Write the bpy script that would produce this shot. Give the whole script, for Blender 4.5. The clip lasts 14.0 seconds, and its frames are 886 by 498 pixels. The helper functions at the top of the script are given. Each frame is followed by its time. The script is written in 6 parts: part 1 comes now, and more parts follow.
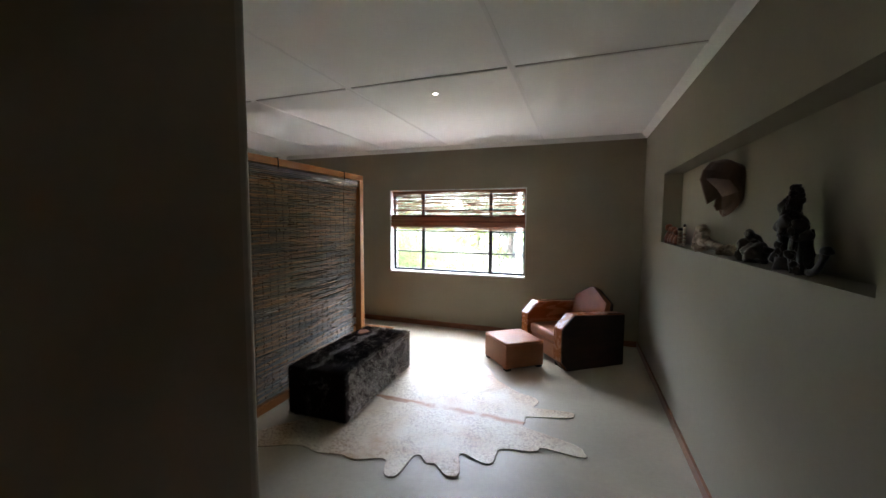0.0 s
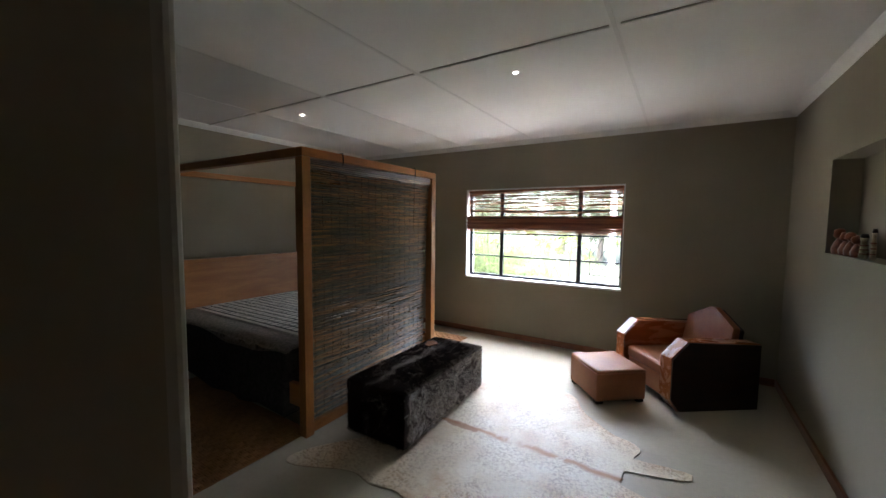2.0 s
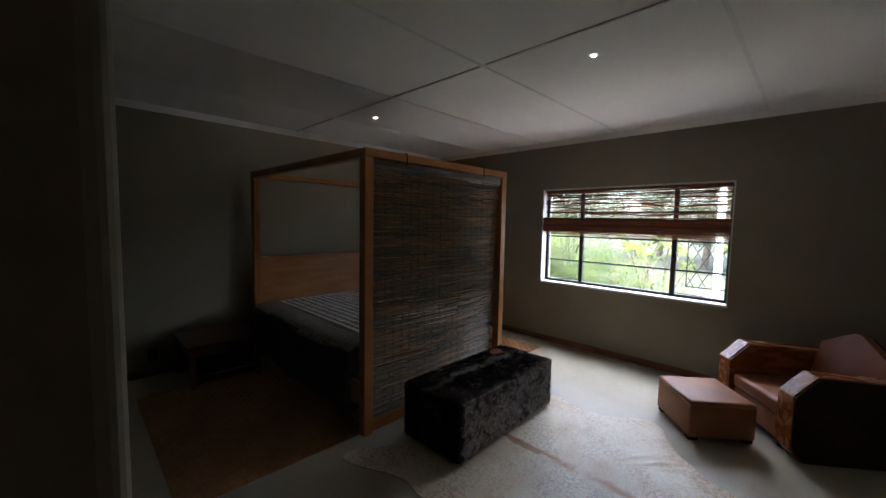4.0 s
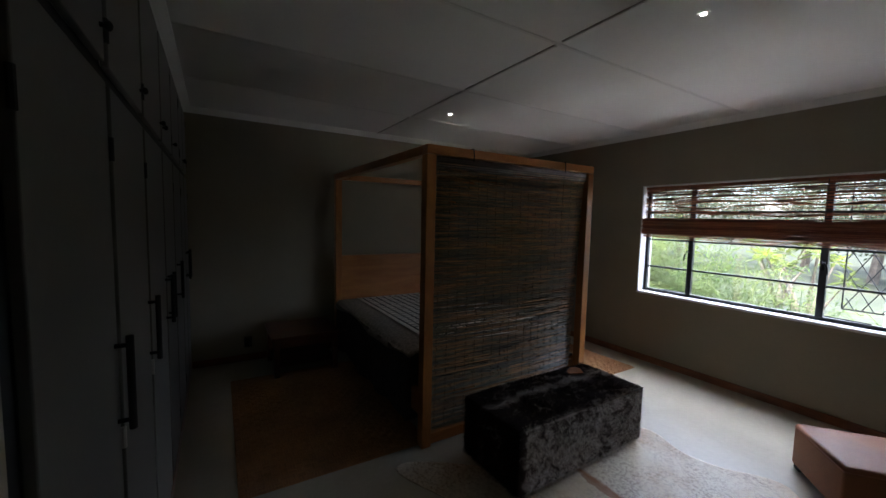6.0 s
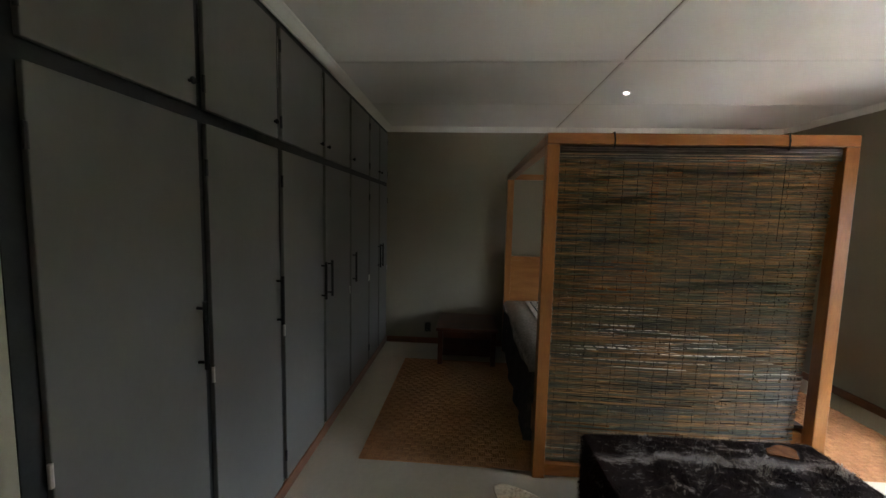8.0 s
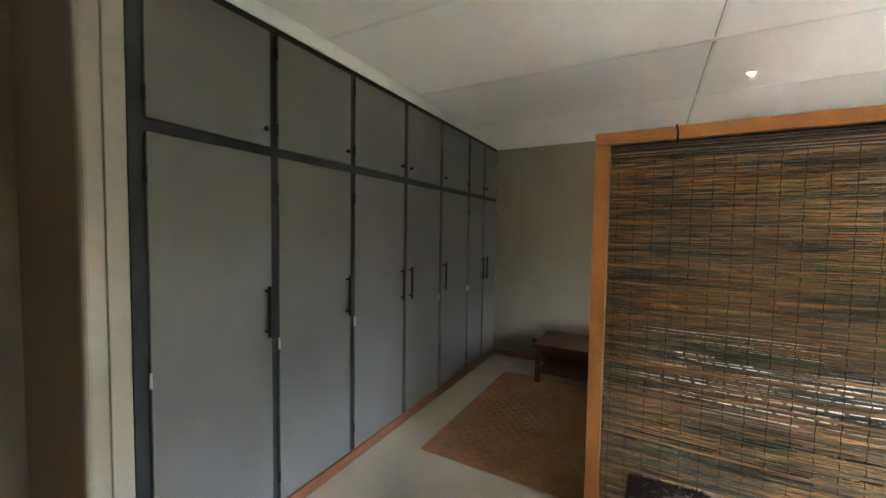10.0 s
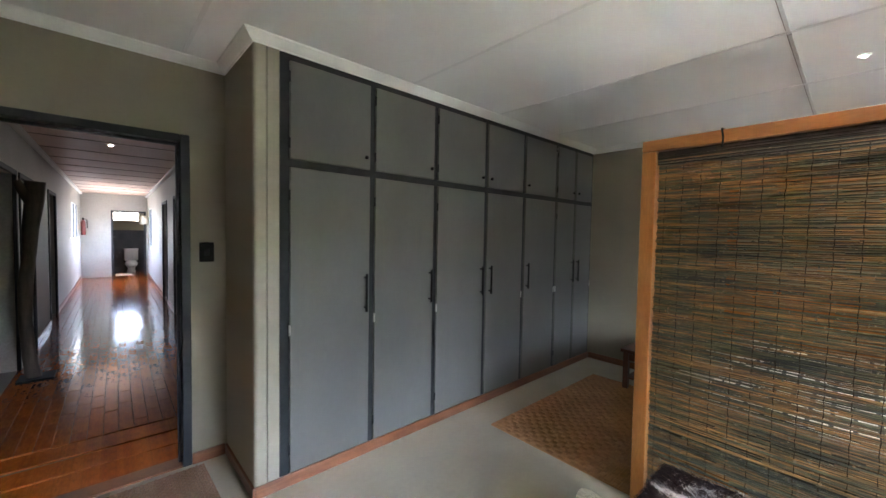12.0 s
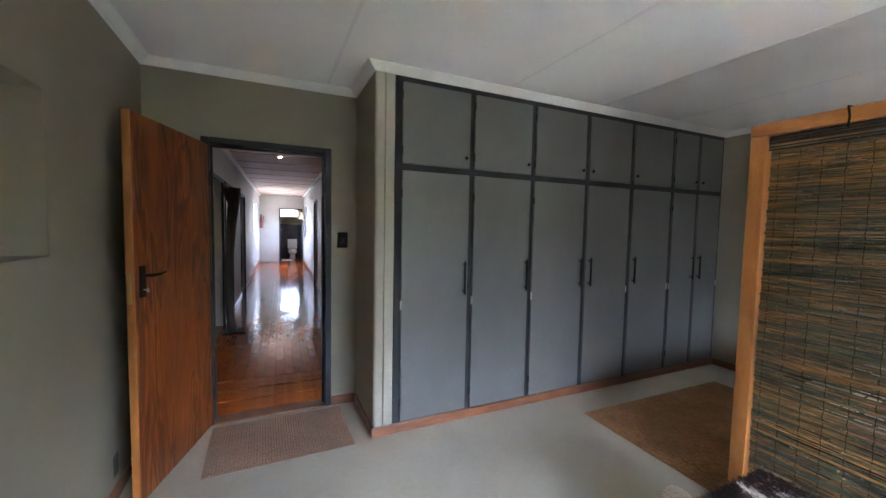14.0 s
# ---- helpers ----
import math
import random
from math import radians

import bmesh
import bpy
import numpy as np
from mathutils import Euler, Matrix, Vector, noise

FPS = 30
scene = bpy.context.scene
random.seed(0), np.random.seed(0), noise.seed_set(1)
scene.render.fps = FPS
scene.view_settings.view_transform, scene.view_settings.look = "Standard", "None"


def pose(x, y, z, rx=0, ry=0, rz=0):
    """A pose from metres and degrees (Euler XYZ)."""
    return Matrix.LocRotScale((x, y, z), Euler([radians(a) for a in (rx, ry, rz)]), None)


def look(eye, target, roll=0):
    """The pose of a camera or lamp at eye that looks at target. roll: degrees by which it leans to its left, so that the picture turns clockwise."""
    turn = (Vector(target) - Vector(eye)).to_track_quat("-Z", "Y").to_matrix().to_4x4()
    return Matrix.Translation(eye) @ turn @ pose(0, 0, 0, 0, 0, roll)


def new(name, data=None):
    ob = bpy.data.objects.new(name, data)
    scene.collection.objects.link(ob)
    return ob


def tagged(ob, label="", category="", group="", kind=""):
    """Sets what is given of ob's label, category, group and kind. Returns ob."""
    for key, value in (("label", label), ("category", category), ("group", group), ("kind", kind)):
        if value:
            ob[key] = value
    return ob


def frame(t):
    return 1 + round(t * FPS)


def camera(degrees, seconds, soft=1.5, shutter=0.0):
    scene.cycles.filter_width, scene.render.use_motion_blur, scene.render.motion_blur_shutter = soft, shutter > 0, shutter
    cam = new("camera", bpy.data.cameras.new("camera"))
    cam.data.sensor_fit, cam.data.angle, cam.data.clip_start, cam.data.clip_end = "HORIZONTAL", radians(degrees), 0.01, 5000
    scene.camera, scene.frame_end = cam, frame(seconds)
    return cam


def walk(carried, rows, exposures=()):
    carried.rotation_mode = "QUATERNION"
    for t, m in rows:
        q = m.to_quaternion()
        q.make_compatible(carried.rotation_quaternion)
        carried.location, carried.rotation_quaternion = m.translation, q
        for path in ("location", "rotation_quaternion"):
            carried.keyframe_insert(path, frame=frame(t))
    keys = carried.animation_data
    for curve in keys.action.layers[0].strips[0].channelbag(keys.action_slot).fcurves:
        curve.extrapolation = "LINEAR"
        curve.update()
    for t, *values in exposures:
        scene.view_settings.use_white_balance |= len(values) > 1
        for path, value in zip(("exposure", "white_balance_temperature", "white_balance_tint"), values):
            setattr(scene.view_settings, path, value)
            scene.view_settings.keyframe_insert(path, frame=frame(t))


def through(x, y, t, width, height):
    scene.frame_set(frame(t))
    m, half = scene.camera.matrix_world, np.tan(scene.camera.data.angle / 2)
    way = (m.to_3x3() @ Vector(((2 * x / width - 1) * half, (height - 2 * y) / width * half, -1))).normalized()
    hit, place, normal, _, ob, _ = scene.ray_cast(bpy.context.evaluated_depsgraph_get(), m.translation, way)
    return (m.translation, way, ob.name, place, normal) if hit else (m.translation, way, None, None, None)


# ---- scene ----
cam = camera(99.2, 14.0)
PATH = [
    (0, (0.232, 0.206, 1.546), (-0.446, 2.082, 1.392), 0.3),
    (0.5, (0.19, 0.313, 1.555), (-0.584, 2.15, 1.401), 0.4),
    (1, (0.173, 0.431, 1.559), (-0.706, 2.22, 1.404), 0.6),
    (1.5, (0.127, 0.522, 1.544), (-0.833, 2.27, 1.395), 0.7),
    (2, (0.111, 0.618, 1.539), (-0.953, 2.305, 1.393), 0.6),
    (2.5, (0.121, 0.697, 1.54), (-1.057, 2.307, 1.395), 0.8),
    (3, (0.134, 0.761, 1.556), (-1.154, 2.284, 1.404), 0.8),
    (5.5, (0.118, 0.981, 1.513), (-1.47, 2.19, 1.374), 1.5),
    (6, (0.085, 1.109, 1.553), (-1.621, 2.141, 1.396), 1.3),
    (6.5, (0.109, 1.245, 1.569), (-1.717, 2.043, 1.401), 1.5),
    (7, (0.162, 1.448, 1.576), (-1.77, 1.935, 1.398), 1.3),
    (7.5, (0.144, 1.62, 1.58), (-1.837, 1.818, 1.388), 1.4),
    (8, (0.117, 1.846, 1.564), (-1.871, 1.714, 1.383), 1.3),
    (10.5, (0.048, 2.685, 1.516), (-1.629, 1.599, 1.431), 0.9),
    (11, (0.084, 2.84, 1.514), (-1.508, 1.633, 1.429), 1.0),
    (11.5, (0.123, 2.972, 1.519), (-1.357, 1.631, 1.432), 0.9),
    (12, (0.156, 3.08, 1.507), (-1.192, 1.605, 1.428), 1.0),
    (12.5, (0.122, 3.212, 1.531), (-1.067, 1.607, 1.437), 1.0),
    (13, (0.137, 3.306, 1.516), (-0.909, 1.603, 1.431), 1.0),
    (13.5, (0.164, 3.362, 1.502), (-0.767, 1.594, 1.412), 1.0),
    (14, (0.177, 3.398, 1.494), (-0.655, 1.583, 1.373), 1.1),
]
EXPOSURES = [(0.0, 4.42, 6300, 16), (2.0, 4.18, 6280, 16), (3.0, 3.55, 6250, 16), (5.5, 2.93, 6030, 17), (6.5, 2.75, 6030, 16), (7.5, 3.88, 6480, 14), (8.0, 4.64, 6600, 14), (10.5, 5.92, 6480, 15), (11.5, 6.02, 6200, 16), (12.5, 5.96, 5950, 16), (14.0, 6.0, 5720, 18)]
walk(cam, [(t, look(eye, target, roll)) for t, eye, target, roll in PATH], EXPOSURES)

# ---- world, sun, exposure ----
wd = bpy.data.worlds.new("sky_world")
scene.world = wd
wd.use_nodes = True
wn = wd.node_tree.nodes
sky = wn.new("ShaderNodeTexSky")
sky.sky_type = "NISHITA"
sky.sun_disc = False
sky.sun_elevation, sky.sun_rotation = radians(72), radians(205)
sky.dust_density = 3.0
wn["Background"].inputs["Strength"].default_value = 0.15
wd.node_tree.links.new(sky.outputs[0], wn["Background"].inputs["Color"])


def lamp(name, kind, m, power, color, size=(1, 1), angle=10.0):
    d = bpy.data.lights.new(name, kind)
    d.energy, d.color = power, color
    if kind == "AREA":
        d.shape, d.size, d.size_y = "RECTANGLE", size[0], size[1]
    elif kind == "SUN":
        d.angle = radians(angle)
    ob = new(name, d)
    ob.matrix_world = m
    return ob


lamp("sun", "SUN", look((-3, 4, 12), (-1.4, 7.5, 0)), 5.0, (1.0, 0.95, 0.88), angle=12)
# added fill lamp: pushes extra sky-coloured light down through the window
lamp("window_sky_fill", "AREA", look((-1.42, 8.6, 4.9), (-1.42, 5.0, 1.2)), 78, (0.9, 0.95, 1.0), (7.0, 3.0))
# added broad fill lamp far out: boosts the level daylight, whitens the garden backdrop
lamp("low_sky_fill", "AREA", look((-2.4, 15.5, 5.6), (-1.42, 5.2, 1.2)), 620, (0.8, 0.9, 1.0), (26.0, 6.0))
# added unseen fill lamp: lights the paving so its bounce brightens the ceiling
lamp("paving_bounce_fill", "AREA", pose(-1.4, 7.4, 4.6), 170, (0.86, 0.93, 1.0), (7.0, 3.2))

# ---- materials ----
def nodes(name):
    m = bpy.data.materials.new(name)
    m.use_nodes = True
    nt = m.node_tree
    return m, nt, nt.nodes["Principled BSDF"]


def ramp(nt, fac, stops):
    r = nt.nodes.new("ShaderNodeValToRGB")
    e = r.color_ramp.elements
    while len(e) < len(stops):
        e.new(0.5)
    for el, (p, c) in zip(e, stops):
        el.position, el.color = p, (*c, 1)
    nt.links.new(fac, r.inputs[0])
    return r.outputs[0]


def tex_noise(nt, scale, stretch=(1, 1, 1), detail=4, dist=0.0, rough=0.55, turn=0.0):
    co = nt.nodes.new("ShaderNodeTexCoord")
    mp = nt.nodes.new("ShaderNodeMapping")
    mp.inputs["Scale"].default_value = stretch
    mp.inputs["Rotation"].default_value = (0, 0, turn)
    n = nt.nodes.new("ShaderNodeTexNoise")
    n.inputs["Scale"].default_value, n.inputs["Detail"].default_value = scale, detail
    n.inputs["Distortion"].default_value, n.inputs["Roughness"].default_value = dist, rough
    nt.links.new(co.outputs["Object"], mp.inputs[0])
    nt.links.new(mp.outputs[0], n.inputs["Vector"])
    return n.outputs["Fac"]


def mixc(nt, fac, a, b, kind="MIX"):
    x = nt.nodes.new("ShaderNodeMix")
    x.data_type, x.blend_type = "RGBA", kind
    for v, s in ((fac, x.inputs[0]), (a, x.inputs[6]), (b, x.inputs[7])):
        if isinstance(v, float):
            s.default_value = v
        elif isinstance(v, tuple):
            s.default_value = (*v, 1)
        else:
            nt.links.new(v, s)
    return x.outputs[2]


def bump(nt, bsdf, h, strength, dist=0.01):
    b = nt.nodes.new("ShaderNodeBump")
    b.inputs["Strength"].default_value, b.inputs["Distance"].default_value = strength, dist
    nt.links.new(h, b.inputs["Height"])
    nt.links.new(b.outputs[0], bsdf.inputs["Normal"])


def surf(name, c1, c2, scale=3.0, stretch=(1, 1, 1), fine=60.0, rough=0.6, bmp=0.15, dist=0.0, metal=0.0,
         piece=0.0, island=0.0, spec=0.5, low=0.35, high=0.65, fine_stretch=None, rvar=0.08, grain_low=0.82):
    """Two-scale surface: broad tone between c1 and c2, fine grain as tone and relief."""
    m, nt, b = nodes(name)
    broad = tex_noise(nt, scale, stretch, 4, dist)
    grain = tex_noise(nt, fine, fine_stretch or stretch, 3)
    col = ramp(nt, broad, [(low, c1), (high, c2)])
    g = ramp(nt, grain, [(0.3, (grain_low,) * 3), (0.7, (1.0, 1.0, 1.0))])
    col = mixc(nt, 1.0, col, g, "MULTIPLY")
    for amount, node, sock in ((piece, "ShaderNodeObjectInfo", "Random"), (island, "ShaderNodeNewGeometry", "Random Per Island")):
        if amount:
            o = nt.nodes.new(node)
            v = ramp(nt, o.outputs[sock], [(0.0, (1 - amount,) * 3), (1.0, (1.0, 1.0, 1.0))])
            col = mixc(nt, 1.0, col, v, "MULTIPLY")
    nt.links.new(col, b.inputs["Base Color"])
    b.inputs["Metallic"].default_value = metal
    b.inputs["Specular IOR Level"].default_value = spec
    rr = nt.nodes.new("ShaderNodeMapRange")
    rr.inputs["To Min"].default_value, rr.inputs["To Max"].default_value = max(rough - rvar, 0.02), rough + rvar
    nt.links.new(broad, rr.inputs[0])
    nt.links.new(rr.outputs[0], b.inputs["Roughness"])
    if bmp:
        bump(nt, b, grain, bmp, 0.004)
    return m


def flat(name, c, rough=0.5, metal=0.0, glow=0.0):
    m, nt, b = nodes(name)
    b.inputs["Base Color"].default_value = (*c, 1)
    b.inputs["Roughness"].default_value, b.inputs["Metallic"].default_value = rough, metal
    if glow:
        b.inputs["Emission Color"].default_value, b.inputs["Emission Strength"].default_value = (*c, 1), glow
    return m


M_WALL = surf("taupe_plaster_paint", (0.247, 0.216, 0.15), (0.28, 0.246, 0.174), 1.3, fine=45, rough=0.62, bmp=0.04, grain_low=0.96)
M_CEIL = surf("white_ceiling_board", (0.8, 0.79, 0.77), (0.86, 0.85, 0.83), 0.8, fine=70, rough=0.7, bmp=0.02, grain_low=0.97)
M_CORNICE = surf("white_cornice_paint", (0.78, 0.78, 0.75), (0.85, 0.85, 0.82), 2, fine=50, rough=0.5, bmp=0.03, grain_low=0.95)
M_JOINT = flat("dark_joint", (0.17, 0.14, 0.115), 0.8)
M_JOINTSHADE = flat("ceiling_joint_batten_shade", (0.36, 0.32, 0.29), 0.8)
M_STRIP = flat("board_cover_strip", (0.74, 0.73, 0.71), 0.6)
M_FLOOR = surf("cream_cement_floor", (0.455, 0.41, 0.305), (0.545, 0.50, 0.39), 1.1, fine=30, rough=0.36, bmp=0.03, dist=0.8, rvar=0.1, grain_low=0.93)
M_SKIRT = surf("brown_varnished_skirting", (0.17, 0.062, 0.026), (0.27, 0.105, 0.045), 4, (1, 1, 6), fine=40, rough=0.35, bmp=0.08)
M_REVEAL = surf("white_reveal_paint", (0.72, 0.73, 0.72), (0.8, 0.8, 0.79), 3, fine=40, rough=0.55, bmp=0.08)
M_STEEL = surf("charcoal_steel_paint", (0.018, 0.02, 0.023), (0.03, 0.033, 0.036), 6, fine=80, rough=0.5, bmp=0.06, spec=0.35)
M_CUP = surf("grey_cupboard_paint", (0.122, 0.12, 0.108), (0.146, 0.144, 0.131), 1.6, (1, 1, 0.6), fine=55, rough=0.46, bmp=0.03, piece=0.08, spec=0.4, grain_low=0.95)
M_CUPFRAME = surf("charcoal_cupboard_frame", (0.017, 0.019, 0.02), (0.03, 0.033, 0.034), 5, fine=70, rough=0.6, bmp=0.06, spec=0.3)
M_CREAM = surf("beige_pier_moulding", (0.32, 0.29, 0.22), (0.37, 0.338, 0.26), 2, fine=50, rough=0.5, bmp=0.04, grain_low=0.94)
M_BLACK = surf("black_hardware", (0.01, 0.01, 0.01), (0.02, 0.02, 0.02), 8, fine=80, rough=0.6, bmp=0.05, spec=0.15)
M_BRASS = flat("aged_brass", (0.36, 0.25, 0.1), 0.4, 0.9)
M_CHROME = flat("worn_hinge_metal", (0.55, 0.53, 0.48), 0.35, 0.9)
M_BED = surf("honey_pine_frame", (0.37, 0.132, 0.028), (0.5, 0.2, 0.048), 2.2, (3, 3, 0.6), fine=38, rough=0.38, bmp=0.1, dist=1.2, piece=0.12)
M_BEDH = surf("honey_pine_rail", (0.37, 0.132, 0.028), (0.5, 0.2, 0.048), 2.2, (0.6, 0.6, 4), fine=38, rough=0.38, bmp=0.1, dist=1.2, piece=0.1)
M_MAHOG = surf("dark_mahogany", (0.012, 0.005, 0.003), (0.032, 0.012, 0.006), 3, (1, 4, 4), fine=45, rough=0.42, bmp=0.06, dist=1.0)
M_CHERRY = surf("cherry_arm_wood", (0.27, 0.084, 0.025), (0.35, 0.118, 0.037), 3, (1, 4, 4), fine=45, rough=0.27, bmp=0.05, dist=1.0)
M_LEATHER = surf("tan_leather", (0.29, 0.103, 0.038), (0.385, 0.148, 0.058), 3.5, fine=110, rough=0.5, bmp=0.22, spec=0.4)
M_PIPING = flat("leather_piping", (0.4, 0.15, 0.08), 0.45)
M_JUTE = surf("tan_sisal_weave", (0.44, 0.21, 0.082), (0.6, 0.31, 0.13), 2.5, fine=90, rough=0.85, bmp=0.3, piece=0.14, island=0.22)
M_MAT = surf("brown_reed_mat", (0.29, 0.165, 0.095), (0.40, 0.24, 0.145), 3, fine=70, rough=0.8, bmp=0.25, island=0.22)
M_SHEET = surf("charcoal_felt_blanket", (0.035, 0.033, 0.032), (0.085, 0.08, 0.076), 30, fine=160, rough=0.95, bmp=0.4)
M_FELT = surf("grey_felted_border", (0.24, 0.215, 0.18), (0.42, 0.38, 0.32), 45, fine=180, rough=0.95, bmp=0.4)
M_CREAMCLOTH = surf("cream_quilt_cloth", (0.72, 0.66, 0.56), (0.84, 0.79, 0.69), 10, fine=150, rough=0.9, bmp=0.3, island=0.15)
M_DARKCLOTH = surf("dark_quilt_grid", (0.02, 0.018, 0.02), (0.035, 0.03, 0.032), 12, fine=150, rough=0.9, bmp=0.3)
M_TABLE = surf("red_brown_table_wood", (0.10, 0.03, 0.014), (0.17, 0.055, 0.024), 3, (4, 1, 4), fine=40, rough=0.35, bmp=0.08)
M_TREE = surf("driftwood", (0.05, 0.038, 0.028), (0.11, 0.082, 0.06), 5, (3, 3, 0.5), fine=30, rough=0.8, bmp=0.5)
M_BONE = surf("old_bone", (0.2, 0.13, 0.07), (0.64, 0.53, 0.36), 16, fine=60, rough=0.6, bmp=0.3)
M_REEDDARK = surf("dark_smoked_reed", (0.03, 0.034, 0.034), (0.08, 0.07, 0.05), 6, (1, 1, 8), fine=60, spec=0.15, rough=0.7, bmp=0.15, piece=0.3)
M_STRING = surf("brown_twine", (0.035, 0.024, 0.016), (0.065, 0.044, 0.028), 20, fine=120, rough=0.9, bmp=0.2)
M_DARKWOOD = surf("dark_carved_wood", (0.022, 0.014, 0.01), (0.055, 0.032, 0.02), 12, fine=50, rough=0.42, bmp=0.3)
M_MASK = surf("brown_carved_mask_wood", (0.085, 0.044, 0.026), (0.17, 0.088, 0.05), 8, (1, 1, 0.4), fine=50, rough=0.5, bmp=0.3)
M_TERRA = surf("red_carved_wood", (0.14, 0.036, 0.014), (0.32, 0.085, 0.03), 14, fine=50, rough=0.5, bmp=0.25)
M_PORC = flat("white_porcelain", (0.8, 0.8, 0.78), 0.12)
M_TILE = surf("dark_bathroom_tile", (0.03, 0.032, 0.036), (0.045, 0.047, 0.05), 4, fine=30, rough=0.25, bmp=0.03)
M_RED = flat("red_enamel", (0.16, 0.025, 0.02), 0.4)
M_TAN = surf("tan_hair_patch", (0.11, 0.042, 0.014), (0.19, 0.075, 0.026), 20, fine=120, spec=0.1, rough=0.9, bmp=0.3)
M_PASSWALL = surf("pale_passage_plaster", (0.42, 0.40, 0.35), (0.48, 0.46, 0.41), 1.2, fine=40, rough=0.6, bmp=0.1)
M_BOARD = surf("passage_ceiling_board", (0.54, 0.41, 0.33), (0.62, 0.49, 0.4), 1.5, fine=40, rough=0.5, bmp=0.06)
M_DARKROOM = surf("dim_room_wall", (0.10, 0.095, 0.085), (0.13, 0.125, 0.11), 1.5, fine=40, rough=0.7, bmp=0.05)
M_GLOWLAMP = flat("lit_bulb", (1.0, 0.93, 0.82), 0.4, glow=6.0)
M_LAWN = surf("garden_ground", (0.024, 0.034, 0.018), (0.05, 0.06, 0.034), 0.9, fine=14, rough=0.9, bmp=0.4)
M_PAVE = surf("pale_paving", (0.4, 0.38, 0.35), (0.5, 0.48, 0.44), 1.2, fine=20, rough=0.8, bmp=0.3)
def leaf(name, c1, c2, through):
    """A leaf: matt green with daylight passing through the blade."""
    m = surf(name, c1, c2, 3, fine=20, rough=0.6, bmp=0.1, island=0.4, spec=0.2)
    nt = m.node_tree
    bs, out = nt.nodes["Principled BSDF"], nt.nodes["Material Output"]
    tr, mx = nt.nodes.new("ShaderNodeBsdfTranslucent"), nt.nodes.new("ShaderNodeMixShader")
    tr.inputs["Color"].default_value = (*through, 1)
    mx.inputs[0].default_value = 0.45
    nt.links.new(bs.outputs[0], mx.inputs[1])
    nt.links.new(tr.outputs[0], mx.inputs[2])
    nt.links.new(mx.outputs[0], out.inputs[0])
    return m


M_LEAF = leaf("green_leaf", (0.02, 0.042, 0.01), (0.05, 0.08, 0.024), (0.09, 0.14, 0.045))
M_LEAF2 = leaf("yellow_green_leaf", (0.05, 0.08, 0.013), (0.085, 0.115, 0.03), (0.15, 0.19, 0.06))
M_LEAF4 = leaf("pale_broad_leaf", (0.07, 0.105, 0.018), (0.11, 0.15, 0.03), (0.22, 0.27, 0.05))
M_LEAF3 = leaf("grey_green_leaf", (0.045, 0.06, 0.04), (0.085, 0.1, 0.07), (0.12, 0.15, 0.08))
M_BARK = surf("grey_bark", (0.12, 0.10, 0.08), (0.2, 0.17, 0.14), 6, fine=30, rough=0.9, bmp=0.5)


def door_wood():
    m, nt, b = nodes("figured_red_brown_veneer")
    w = tex_noise(nt, 1.5, (1.0, 3.2, 0.55), 3, 1.9, 0.5)
    wv = nt.nodes.new("ShaderNodeMath")
    wv.operation = "MULTIPLY"
    wv.inputs[1].default_value = 17.0
    nt.links.new(w, wv.inputs[0])
    sn = nt.nodes.new("ShaderNodeMath")
    sn.operation = "SINE"
    nt.links.new(wv.outputs[0], sn.inputs[0])
    base = ramp(nt, sn.outputs[0], [(0.0, (0.30, 0.078, 0.016)), (0.5, (0.39, 0.115, 0.025)), (0.8, (0.29, 0.075, 0.016)), (1.0, (0.14, 0.034, 0.009))])
    big = ramp(nt, tex_noise(nt, 2.2, (1, 2.2, 0.8), 3, 0.8), [(0.36, (0.42, 0.36, 0.33)), (0.56, (1.0, 1.0, 1.0))])
    fine = tex_noise(nt, 45, (1, 2, 0.12), 3)
    col = mixc(nt, 0.75, base, big, "MULTIPLY")
    col = mixc(nt, 1.0, col, ramp(nt, fine, [(0.3, (0.72, 0.7, 0.68)), (0.6, (1, 1, 1))]), "MULTIPLY")
    nt.links.new(col, b.inputs["Base Color"])
    b.inputs["Roughness"].default_value = 0.38
    bump(nt, b, fine, 0.06, 0.002)
    return m


